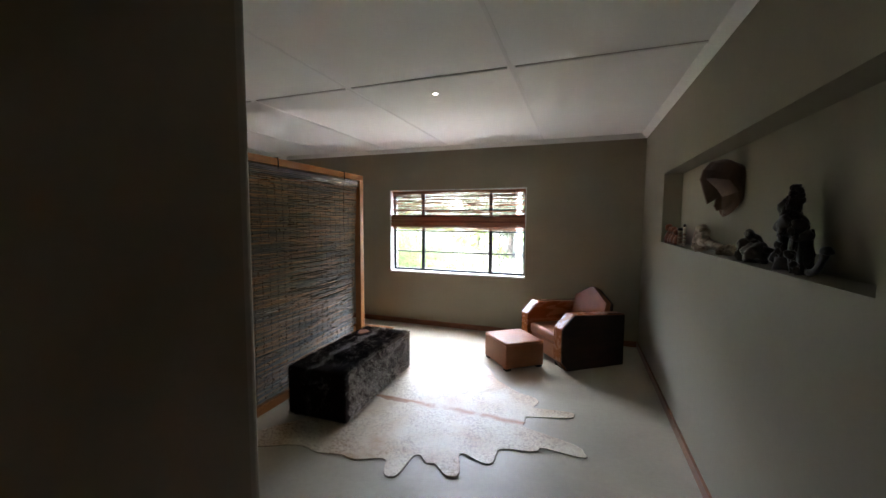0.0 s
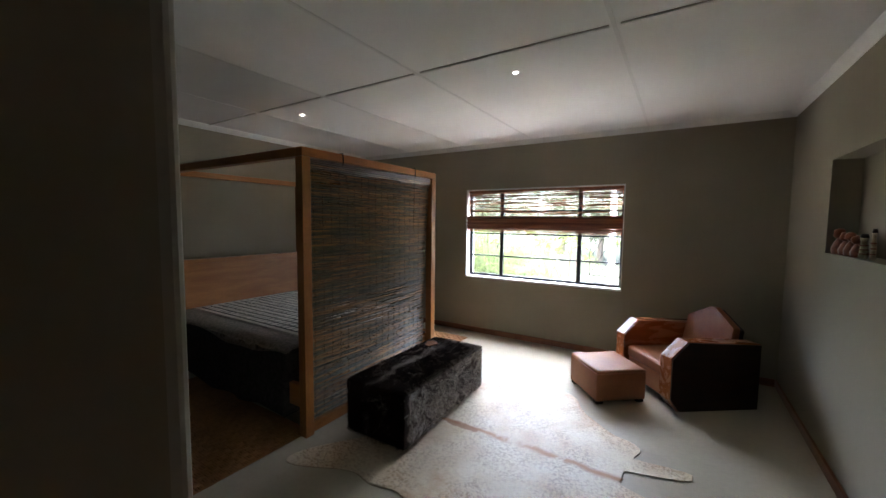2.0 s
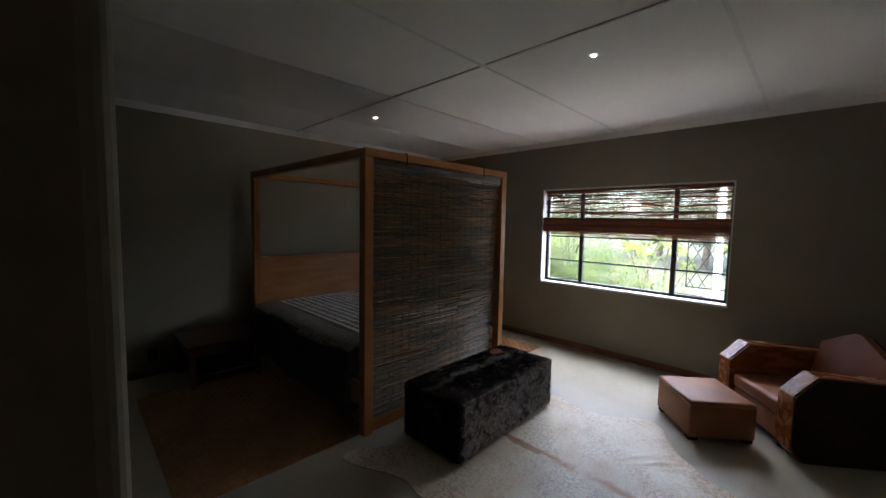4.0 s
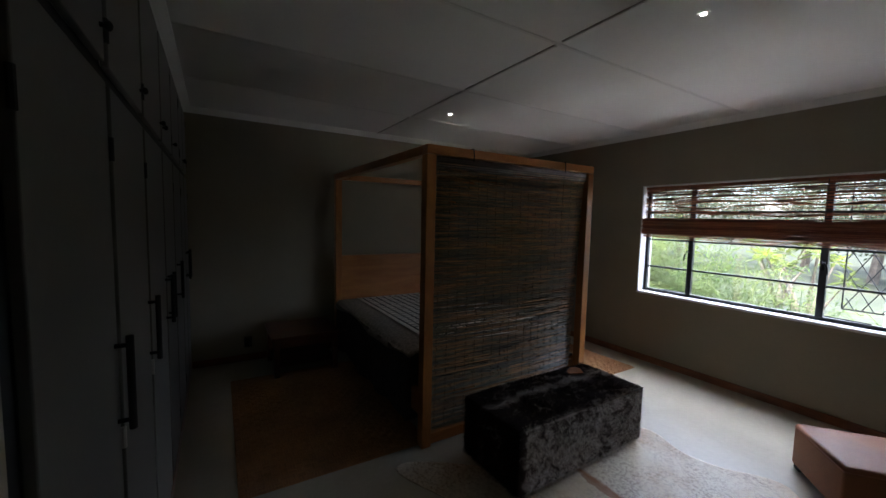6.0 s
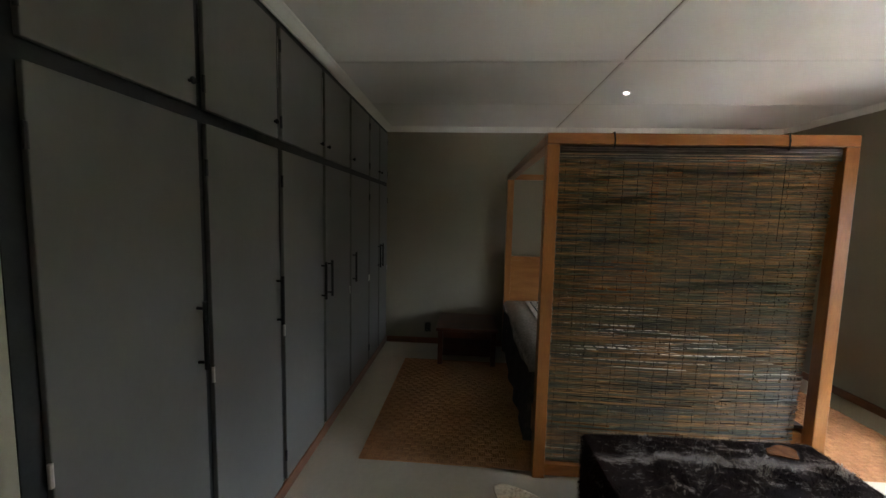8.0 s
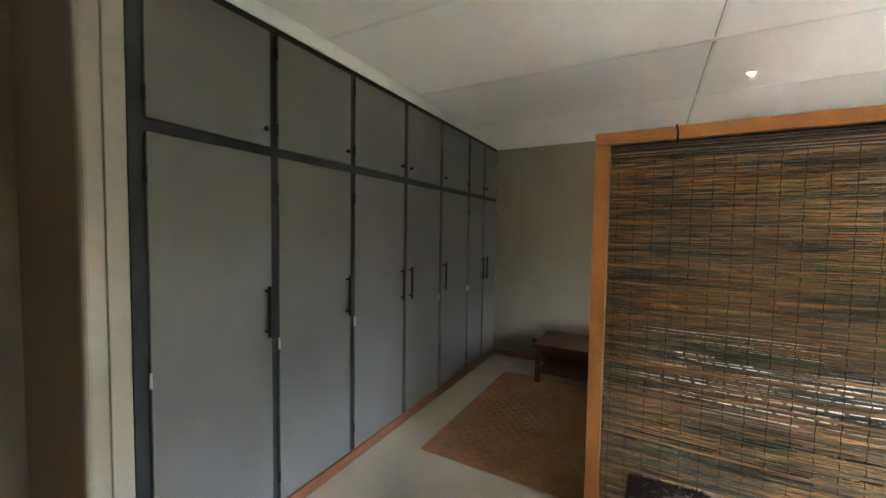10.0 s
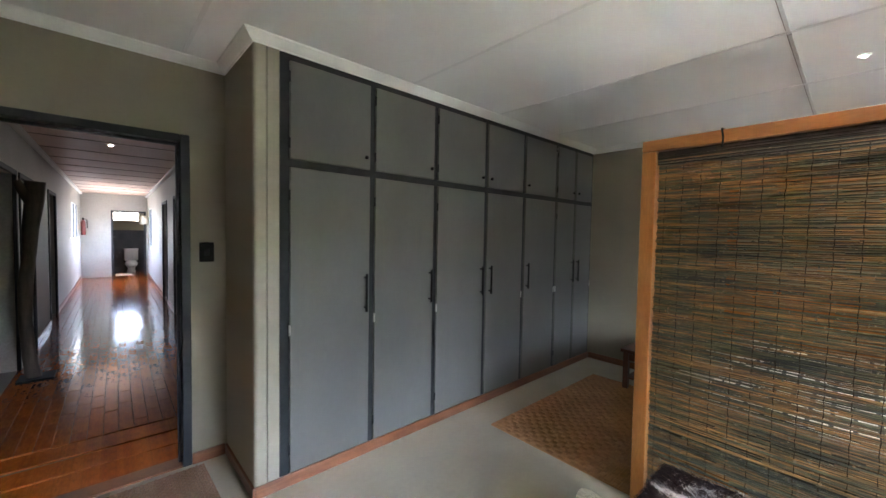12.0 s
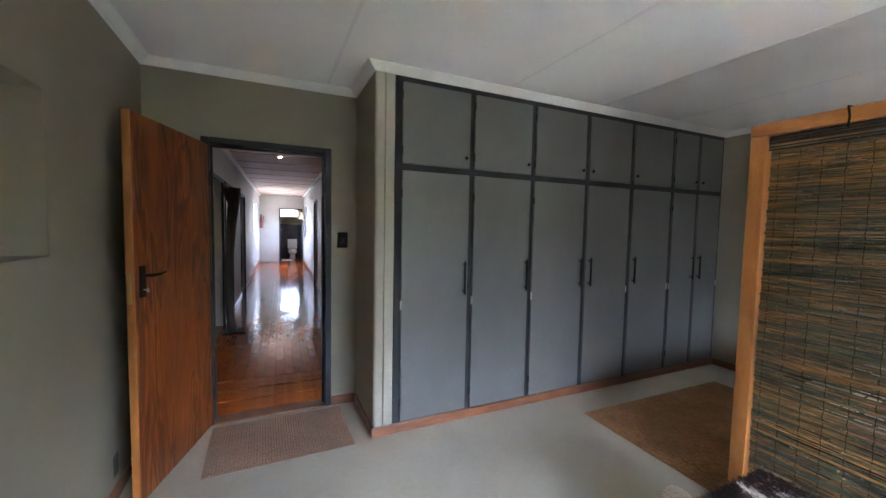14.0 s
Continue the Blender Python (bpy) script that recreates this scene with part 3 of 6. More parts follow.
def cornice(name, p0, p1, inward):
    """A coved moulding along a wall: profile swept between two plan points."""
    prof = [(0, -0.05), (0.007, -0.05), (0.01, -0.043), (0.018, -0.039), (0.03, -0.03), (0.041, -0.021), (0.05, -0.013), (0.058, -0.008), (0.062, 0.0), (0, 0)]
    b = B()
    rows = []
    for p, ext in ((p0, p0[2]), (p1, p1[2])):
        rows.append([b.verts.new((p[0] + inward[0] * d + (p1[0] - p0[0]) / math.hypot(p1[0] - p0[0], p1[1] - p0[1]) * ext * d,
                                  p[1] + inward[1] * d + (p1[1] - p0[1]) / math.hypot(p1[0] - p0[0], p1[1] - p0[1]) * ext * d, H - 0.001 + z)) for d, z in prof])
    n = len(prof)
    for i in range(n):
        b.faces.new((rows[0][i], rows[0][(i + 1) % n], rows[1][(i + 1) % n], rows[1][i]))
    b.faces.new(rows[0][::-1])
    b.faces.new(rows[1])
    structure(name, b, M_CORNICE, "white coved ceiling cornice", "cornice")


cornice("cornice_north", (XB, YW, 1), (XR, YW, -1), (0, -1))
cornice("cornice_east", (XR, YD, 1), (XR, YW, -1), (-1, 0))
cornice("cornice_west", (XB, YC, 1), (XB, YW, -1), (1, 0))
cornice("cornice_cupboard", (XB, YC, 1), (XP, YC, 1), (0, 1))
cornice("cornice_pier", (XP, YD, 1), (XP, YC, 1), (1, 0))
cornice("cornice_south", (XP, YD, 1), (XR, YD, -1), (0, 1))


def skirting(name, x0, y0, x1, y1):
    b = B()
    rbox(b, x0, y0, 0, x1, y1, 0.072, 0.004, 2)
    structure(name, b, M_SKIRT, "brown varnished wooden skirting board", "skirting")


skirting("baseboard_north", XB, YW - 0.016, XR - 0.016, YW + 0.002)
skirting("baseboard_east", XR - 0.016, YD, XR + 0.002, YW)
skirting("baseboard_west", XB - 0.002, YC + 0.016, XB + 0.016, YW - 0.016)
skirting("baseboard_south", XP + 0.014, YD - 0.002, DX0 - 0.045, YD + 0.016)
skirting("baseboard_pier", XP - 0.002, YD + 0.016, XP + 0.014, YC + 0.014)
skirting("baseboard_cupboard", XB + 0.016, YC - 0.002, XP - 0.002, YC + 0.014)

# ---- built-in cupboards ----
EDGES = [-0.637, -1.207, -1.772, -2.357, -2.918, -3.503, -3.908, -4.318]
b = B()
for x in EDGES:
    box(b, x - 0.026, YC - 0.045, 0.068, x + 0.026, YC - 0.006, 2.52)
for i in range(7):
    for z0, z1 in ((0.068, 0.088), (1.872, 1.928), (2.472, 2.52)):
        box(b, EDGES[i + 1] + 0.026, YC - 0.045, z0, EDGES[i] - 0.026, YC - 0.006, z1)
wardrobe = thing("built_in_wardrobe", "wall-wide built-in wardrobe with grey doors and charcoal frame", "wardrobe", pose(0, 0, 0))
part("frame", b, M_CUPFRAME, wardrobe, "charcoal painted face frame")
b = B()
box(b, EDGES[-1] - 0.02, YC - 0.59, 0.03, EDGES[0] + 0.02, YC - 0.57, 2.5)
box(b, EDGES[-1] - 0.02, YC - 0.57, 0.03, EDGES[0] + 0.02, YC - 0.047, 0.05)
part("carcass", b, M_DARKROOM, wardrobe, "dark inner carcass")
RIGHT = [1, 1, 1, 0, 0, 1, 0]       # which side carries the pull: 1 the west side
for i in range(7):
    xa, xb = EDGES[i + 1] + 0.022, EDGES[i] - 0.022
    for z0, z1, low in ((0.082, 1.876, True), (1.924, 2.476, False)):
        b = B()
        rbox(b, xa, YC - 0.004, z0, xb, YC + 0.014, z1, 0.003, 2)
        d = part("door", b, M_CUP, wardrobe, "flat grey painted door")
        side = xa + 0.035 if RIGHT[i] else xb - 0.035
        b = B()
        if low:
            tube(b, [(side, YC + 0.045, 0.985), (side, YC + 0.045, 1.235)], 0.009, 8)
            for z in (1.01, 1.21):
                tube(b, [(side, YC + 0.012, z), (side, YC + 0.045, z)], 0.006, 8)
            part("handle", b, M_BLACK, d, "black bar handle", True)
        else:
            tube(b, [(side, YC + 0.012, 2.0), (side, YC + 0.026, 2.0)], 0.006, 8)
            blob(b, (side, YC + 0.03, 2.0), (0.013, 0.01, 0.013), 2)
            part("knob", b, M_BLACK, d, "small black knob", True)
        hx = xb + 0.003 if RIGHT[i] else xa - 0.003
        for z in ((z0 + 0.14, (z0 + z1) / 2 - 0.05, z1 - 0.16) if low else (z0 + 0.09, z1 - 0.09)):
            b = B()
            tube(b, [(hx, YC + 0.012, z - 0.03), (hx, YC + 0.012, z + 0.03)], 0.006, 8)
            part("hinge", b, M_CHROME if low and z > 0.6 and z < 1.2 else M_CUPFRAME, d, "painted knuckle hinge")

# ---- window ----
YF = YW + 0.125                    # plane of the steel window
b = B()
t = 0.012
box(b, WX0, YW + 0.002, WZ0, WX0 + t, YW + 0.22, WZ1)
box(b, WX1 - t, YW + 0.002, WZ0, WX1, YW + 0.22, WZ1)
box(b, WX0 + t, YW + 0.002, WZ1 - t, WX1 - t, YW + 0.22, WZ1)
structure("window_reveal_trim", b, M_REVEAL, "white painted plaster window reveal", "trim")
win = thing("window_1", "black steel casement window with three bays and slim glazing bars", "window", pose(0, 0, 0), "", "structure")
b = B()
rbox(b, WX0, YW - 0.006, WZ0 - 0.012, WX1, YF - 0.012, WZ0 + 0.012, 0.005, 2)
part("window_sill", b, M_REVEAL, win, "white painted sill")
b = B()
x0, x1, z0, z1 = WX0 + t, WX1 - t, WZ0 + 0.012, WZ1 - t
for q in ((x0, z0, x0 + 0.03, z1), (x1 - 0.03, z0, x1, z1), (x0 + 0.03, z0, x1 - 0.03, z0 + 0.03), (x0 + 0.03, z1 - 0.03, x1 - 0.03, z1)):
    box(b, q[0], YF - 0.015, q[1], q[2], YF + 0.02, q[3])
part("window_frame", b, M_STEEL, win, "black steel outer frame")
MULL = (-1.948, -0.931)
for x in MULL:
    b = B()
    rbox(b, x - 0.024, YF - 0.02, z0 + 0.03, x + 0.024, YF + 0.02, z1 - 0.03, 0.003, 1)
    part("mullion", b, M_STEEL, win)
bays = ((x0 + 0.03, MULL[0] - 0.024), (MULL[0] + 0.024, MULL[1] - 0.024), (MULL[1] + 0.024, x1 - 0.03))
for xa, xb in bays:
    for z in (1.074, 1.38, 1.685):
        b = B()
        box(b, xa, YF - 0.01, z - 0.009, xb, YF + 0.012, z + 0.009)
        part("glazing_bar", b, M_STEEL, win)
    zs = [z0 + 0.03, 1.074, 1.38, 1.685, z1 - 0.03]
    for za, zb in zip(zs, zs[1:]):
        b = B()
        box(b, xa, YF + 0.001, za + 0.009, xb, YF + 0.005, zb - 0.009)
        p = part("pane", b, M_GLASS, win, "clear glass pane")
        p.visible_shadow = False
for x, s in ((MULL[0], -1), (MULL[1], 1)):
    b = B()
    rbox(b, x - 0.012, YF - 0.034, 1.207, x + 0.012, YF - 0.018, 1.287, 0.004, 2)
    tube(b, [(x, YF - 0.034, 1.267), (x + s * 0.012, YF - 0.062, 1.272), (x + s * 0.03, YF - 0.066, 1.237), (x + s * 0.036, YF - 0.066, 1.177)], [0.008, 0.008, 0.007, 0.006], 8)
    part("catch", b, M_BLACK, win, "black casement handle", True)
    b = B()
    tube(b, [(x + s * 0.03, YF - 0.03, z0 + 0.045), (x + s * 0.3, YF - 0.035, z0 + 0.04)], 0.005, 6)
    part("stay", b, M_BLACK, win, "casement stay bar", True)
# diamond guard behind the eastern bay
b = B()
xa, xb = bays[2][0] + 0.08, x1 + 0.02
za, zb = WZ0 + 0.12, WZ1 + 0.02
for k in range(-4, 9):
    for s in (1, -1):
        px, pts = xa + k * 0.11, []
        for j in range(25):
            z = za + (zb - za) * j / 24
            x = px + s * (z - za) * 0.55 + (0.0 if s > 0 else 0.4)
            if xa <= x <= xb:
                pts.append((x, YF + 0.1 + 0.004 * s, z))
        if len(pts) > 2:
            tube(b, [pts[0], pts[-1]], 0.004, 5)
for x in (xa, xb):
    tube(b, [(x, YF + 0.1, za), (x, YF + 0.1, zb)], 0.006, 5)
for z in (za, zb):
    tube(b, [(xa, YF + 0.1, z), (xb, YF + 0.1, z)], 0.006, 5)
part("guard", b, M_STEEL, win, "thin diamond lattice burglar guard")

# reed blind, half drawn up
rb = thing("window_blind", "red-brown split-reed roman blind drawn half up", "blind", pose(0, 0, 0))
rnd = random.Random(5)
YB = YW + 0.055


def reeds(bm, x0, x1, y, z, h, sag, seg=9, d=0.005, wob=0.004):
    """One thin reed across, sagging and wavering a little."""
    ph = rnd.random() * 6
    pts = [(x0 + (x1 - x0) * i / seg, y + wob * math.sin(ph + i * 1.7), z - sag * math.sin(math.pi * i / seg) + wob * math.sin(ph * 2 + i * 1.3)) for i in range(seg + 1)]
    tube(bm, pts, [max(h * (0.5 + 0.15 * math.sin(ph + i)), 0.0015) for i in range(seg + 1)], 5)


b = B()
rbox(b, WX0 + 0.02, YB - 0.015, WZ1 - 0.045, WX1 - 0.02, YB + 0.012, WZ1 - 0.014, 0.004, 2)
part("head_rail", b, M_REDREED, rb)
b = B()
z = WZ1 - 0.05
while z > 1.6:
    x = WX0 + 0.02
    dense = z > WZ1 - 0.2 or rnd.random() < (0.5 if z > WZ1 - 0.34 else 0.2)
    h = rnd.uniform(0.006, 0.014) if dense else rnd.uniform(0.0022, 0.004)
    e = WX1 - 0.02
    if dense and rnd.random() < 0.6:
        cut = rnd.uniform(WX0 + 0.5, WX1 - 0.5)
        reeds(b, x, cut, YB, z, h, rnd.uniform(-0.015, 0.03), wob=0.007)
        reeds(b, cut - 0.3, e, YB - 0.006, z - 0.009, h, rnd.uniform(-0.015, 0.03), wob=0.007)
    else:
        reeds(b, x, e, YB, z, h, rnd.uniform(-0.004, 0.008), wob=0.002)
    z -= rnd.uniform(0.010, 0.019) if not dense else 0.0135
part("reed_curtain", b, M_REDREED, rb, "loosely woven reeds with daylight gaps")["kind"] = "stuff"
b = B()
for k in range(84):
    f = k / 83
    reeds(b, WX0 - 0.012, WX1 - 0.01, YB - 0.03 + rnd.uniform(-0.02, 0.02), 1.612 - 0.165 * f + 0.006 * math.sin(k), rnd.uniform(0.006, 0.011), rnd.uniform(-0.006, 0.008), wob=0.003)
for k in range(14):
    reeds(b, WX0 - 0.01, WX1 - 0.02, YB - 0.02, 1.449 - 0.003 * k, 0.004, rnd.uniform(-0.004, 0.022), wob=0.005)
part("reed_fold", b, M_REDREED, rb, "folded reed stack")["kind"] = "stuff"
for x in (-2.2, MULL[0], -1.44, MULL[1], -0.6):
    b = B()
    tube(b, [(x, YB - 0.02, WZ1 - 0.03), (x + 0.004, YB - 0.018, 1.8), (x, YB - 0.02, 1.515)], 0.0025, 5)
    part("cord", b, M_DARKWOOD, rb)

# ---- doorway and door ----
dr = thing("door_1", "open red-brown figured veneer door with black lever handle", "door", pose(0, 0, 0), "", "structure")
b = B()
for x in (DX0 - 0.045, DX1 - 0.005):
    rbox(b, x, YD - 0.12, 0, x + 0.05, YD + 0.012, DZ + 0.045, 0.006, 2)
rbox(b, DX0 + 0.005, YD - 0.12, DZ, DX1 - 0.005, YD + 0.012, DZ + 0.045, 0.006, 2)
for x in (DX0 + 0.005, DX1 - 0.02):
    box(b, x, YD - 0.08, 0, x + 0.015, YD - 0.05, DZ)
box(b, DX0 + 0.02, YD - 0.08, DZ - 0.015, DX1 - 0.02, YD - 0.05, DZ)
part("door_frame", b, M_STEEL, dr, "charcoal steel door frame")
b = B()
box(b, DX0 + 0.005, YD - 0.115, 0.0, DX1 - 0.005, YD + 0.004, 0.012)
part("threshold", b, M_SKIRT, dr, "dark red threshold strip")
LEAF = pose(DX1 - 0.002, YD + 0.012, 0, 0, 0, -16.6)      # leaf runs along its own +y, its face looks to -x
b = B()
rbox(b, 0.0, 0.0, 0.012, 0.036, 0.803, 2.036, 0.003, 2)
leaf = part("door_leaf", b, M_DOOR, dr, "figured red-brown veneer leaf", at=LEAF)
b = B()
rbox(b, -0.001, 0.8035, 0.012, 0.037, 0.813, 2.036, 0.002, 1)
part("edge_lipping", b, M_BED, leaf, "pale honey edge strip")
b = B()
rbox(b, 0.008, 0.8135, 1.07, 0.03, 0.816, 1.23, 0.001, 1)
part("latch_plate", b, M_BRASS, leaf, "brass latch plate")
b = B()
rbox(b, -0.008, 0.728, 1.095, 0.0, 0.773, 1.26, 0.003, 2)
part("escutcheon", b, M_BLACK, leaf, "black lock plate")
b = B()
tube(b, [(-0.006, 0.75, 1.21), (-0.045, 0.75, 1.21), (-0.055, 0.738, 1.211), (-0.055, 0.688, 1.209), (-0.05, 0.628, 1.215)], [0.009, 0.009, 0.009, 0.008, 0.006], 8)
part("lever", b, M_BLACK, leaf, "black iron lever", True)
b = B()
tube(b, [(0.036, 0.75, 1.21), (0.08, 0.75, 1.21), (0.085, 0.698, 1.211), (0.085, 0.638, 1.215)], 0.008, 8)
part("lever", b, M_BLACK, leaf, "", True)
b = B()
tube(b, [(-0.006, 0.75, 1.135), (-0.02, 0.75, 1.135)], 0.004, 6)
blob(b, (-0.028, 0.75, 1.133), (0.003, 0.012, 0.012), 2)
part("key", b, M_CHROME, leaf, "small steel key")
for z in (0.25, 1.02, 1.8):
    b = B()
    tube(b, [(-0.004, -0.004, z - 0.05), (-0.004, -0.004, z + 0.05)], 0.007, 8)
    part("hinge", b, M_STEEL, leaf)

# ---- switch and sockets ----
def wall_plate(name, m, label, sock):
    o = thing(name, label, "socket" if sock else "light switch", m)
    b = B()
    rbox(b, -0.04, -0.012, -0.062, 0.04, 0.0, 0.062, 0.004, 2)
    part("plate", b, M_BLACK, o)
    if sock:
        for z in (-0.027, 0.027):
            b = B()
            rbox(b, -0.026, -0.0155, z - 0.021, 0.026, -0.0125, z + 0.021, 0.002, 1)
            part("socket_face", b, M_STEEL, o)
        for z in (-0.012, 0.042):
            b = B()
            blob(b, (0.02, -0.017, z - 0.01), (0.005, 0.002, 0.005), 1)
            part("indicator", b, M_CHROME, o)
    else:
        b = B()
        rbox(b, -0.014, -0.0175, -0.022, 0.014, -0.0125, 0.022, 0.002, 1, pose(0, 0, 0, 4))
        part("rocker", b, M_STEEL, o, "dark rocker")


wall_plate("light_switch", pose(-0.357, YD, 1.365, 0, 0, 180), "black rocker light switch on the taupe wall by the doorway", False)
wall_plate("wall_socket", pose(XR, 0.89, 0.175, 0, 0, 90), "black double wall socket low beside the door", True)
wall_plate("wall_socket", pose(XB, 1.385, 0.2, 0, 0, -90), "black wall socket beside the low bedside table", True)

# ---- ceiling downlights ----
for x, y in ((-0.899, 3.13), (-3.077, 3.07)):
    o = thing("downlight", "small white recessed ceiling downlight, switched on", "downlight", pose(x, y, H), "ceiling downlights")
    b = B()
    tube(b, [(0, 0, 0.002), (0, 0, -0.006)], 0.028, 24)
    part("trim_ring", b, M_CORNICE, o)
    b = B()
    tube(b, [(0, 0, -0.0062), (0, 0, -0.0085)], 0.0115, 20)
    part("bulb", b, M_GLOWLAMP, o, "glowing round bulb")

# ---- four-poster bed ----
BX0, BX1, BY0, BY1, BH = -4.24, -2.052, 2.27, 3.895, 2.03
bed = thing("four_poster_bed", "honey pine four-poster bed with panelled headboard", "bed", pose(0, 0, 0))
for x in (BX0, BX1 - 0.07):
    for y in (BY0, BY1 - 0.07):
        b = B()
        rbox(b, x, y, 0, x + 0.07, y + 0.07, BH - 0.062, 0.004, 2)
        part("post", b, M_BED, bed)
for y in (BY0, BY1 - 0.07):
    b = B()
    rbox(b, BX0 + 0.071, y, BH - 0.06, BX1 - 0.071, y + 0.07, BH, 0.004, 2)
    part("top_rail", b, M_BEDH, bed)
for x in (BX0, BX1 - 0.07):
    b = B()
    rbox(b, x, BY0, BH - 0.06, x + 0.07, BY1, BH, 0.004, 2)
    part("top_rail", b, M_BEDH, bed)
for y in (BY0 + 0.015, BY1 - 0.055):
    b = B()
    rbox(b, BX0 + 0.07, y, 0.2, BX1 - 0.07, y + 0.04, 0.36, 0.004, 2)
    part("side_rail", b, M_BEDH, bed)
b = B()
rbox(b, BX1 - 0.11, BY0 + 0.07, 0.2, BX1 - 0.071, BY1 - 0.07, 0.335, 0.004, 2)
part("foot_rail", b, M_BEDH, bed)
b = B()
rbox(b, BX1 - 0.06, BY0 + 0.07, 0.012, BX1 - 0.012, BY1 - 0.07, 0.085, 0.004, 2)
part("floor_rail", b, M_BEDH, bed)
b = B()
rbox(b, BX0 + 0.02, BY0 + 0.07, 0.3, BX0 + 0.05, BY1 - 0.07, 1.065, 0.003, 2)
hb = part("headboard", b, M_BEDH, bed, "broad honey pine headboard panel")
b = B()
rbox(b, BX0 + 0.005, BY0 + 0.07, 1.066, BX0 + 0.066, BY1 - 0.07, 1.115, 0.004, 2)
part("cap_rail", b, M_BEDH, hb)
b = B()
box(b, BX0 + 0.055, BY0 + 0.06, 0.36, BX1 - 0.08, BY1 - 0.06, 0.38)
part("slat_base", b, M_MAHOG, bed)

# mattress with the dark blanket hanging over the sides
def drape(name, x0, x1, y0, y1, top, low, mat, parent, wob, seed, label=""):
    """A cloth over the mattress: rounded shoulders, sides hanging to a wavering hem."""
    b = B()
    nx, rows = 40, []
    prof = [(-1, low), (-1, (low + top) / 2), (-1, top - 0.06), (-0.985, top - 0.02), (-0.955, top - 0.002)]
    ys = [(a, z) for a, z in prof] + [(k / 10, top) for k in range(-8, 9)] + [(-a, z) for a, z in prof[::-1]]
    cy, hy = (y0 + y1) / 2, (y1 - y0) / 2
    for i in range(nx + 1):
        x = x0 + (x1 - x0) * i / nx
        row = []
        for a, z in ys:
            hang = max(0.0, (top - z) / (top - low))
            n1 = noise.noise(Vector((x * 3.5 + seed, a * 2, z * 2)))
            out = (1 if a > 0 else -1) * (hang * wob * (0.6 + n1) if abs(a) > 0.94 else 0)
            zz = z + (hang * 0.07 * noise.noise(Vector((x * 2.2, seed, 0.3))) if hang > 0.9 else 0.006 * n1)
            row.append(b.verts.new((x, cy + a * hy + out, zz)))
        rows.append(row)
    for r0, r1 in zip(rows, rows[1:]):
        for k in range(len(ys) - 1):
            b.faces.new((r0[k], r1[k], r1[k + 1], r0[k + 1]))
    for r in (rows[0], rows[-1]):
        b.faces.new(r if r is rows[-1] else r[::-1])
    return part(name, b, mat, parent, label, True)


matt = thing("mattress", "thick mattress under a dark blanket on the four-poster", "mattress", pose(0, 0, 0))
b = B()
rbox(b, BX0 + 0.06, BY0 + 0.08, 0.385, BX1 - 0.19, BY1 - 0.08, 0.575, 0.05, 4)
part("body", b, M_SHEET, matt)
blanket = thing("blanket", "charcoal felt blanket hanging low over the bed sides", "blanket", pose(0, 0, 0))
drape("cloth", BX0 + 0.075, BX1 - 0.2, BY0 + 0.012, BY1 - 0.012, 0.592, 0.09, M_SHEET, blanket, 0.05, 3.0)
quilt = thing("quilt", "grey felt quilt with cream patches in a dark grid", "quilt", pose(0, 0, 0))
drape("felt_border", BX0 + 0.08, BX1 - 0.21, BY0 + 0.002, BY1 - 0.002, 0.606, 0.54, M_FELT, quilt, 0.02, 9.0, "thick grey felt border")
QX0, QX1, QY0, QY1 = BX0 + 0.17, BX1 - 0.25, 2.55, 3.6
b = B()
rbox(b, QX0 - 0.045, QY0 - 0.045, 0.604, QX1 + 0.02, QY1 + 0.045, 0.619, 0.004, 2)
part("cream_band", b, M_CREAMCLOTH, quilt, "cream border band")
b = B()
rbox(b, QX0, QY0, 0.612, QX1, QY1, 0.6225, 0.003, 2)
part("dark_grid", b, M_DARKCLOTH, quilt, "dark grid cloth")
b = B()
nx, ny = 23, 13
for i in range(nx):
    for j in range(ny):
        x = QX0 + (QX1 - QX0) * (i + 0.5) / nx
        y = QY0 + (QY1 - QY0) * (j + 0.5) / ny
        wx, wy = (QX1 - QX0) / nx * 0.39, (QY1 - QY0) / ny * 0.39
        k = rnd.uniform(0.88, 1.05)
        box(b, -wx * k, -wy * k, 0.6185, wx * k, wy * k, 0.6238, pose(x, y, 0, 0, 0, rnd.uniform(-3, 3)))
p = part("patchwork", b, M_CREAMCLOTH, quilt, "cream cloth patches")
p["kind"] = "stuff"

# hanging bamboo screen on the foot of the bed
scr = thing("bamboo_screen", "smoked bamboo roll-up blind hung as a bed screen", "blind", pose(0, 0, 0))
SY0, SY1, SZ0, SZ1, SX = 2.348, 3.82, 0.10, 1.955, BX1 - 0.03
rnd = random.Random(11)
b = B()
verts, faces = [], []
rows = 236


def bulge(yy, f):
    """The screen bellies out and falls back towards its window side."""
    return -0.04 * max(0.0, (yy - 3.05) / 0.79) ** 2 * min(1.0, f * 2.5)


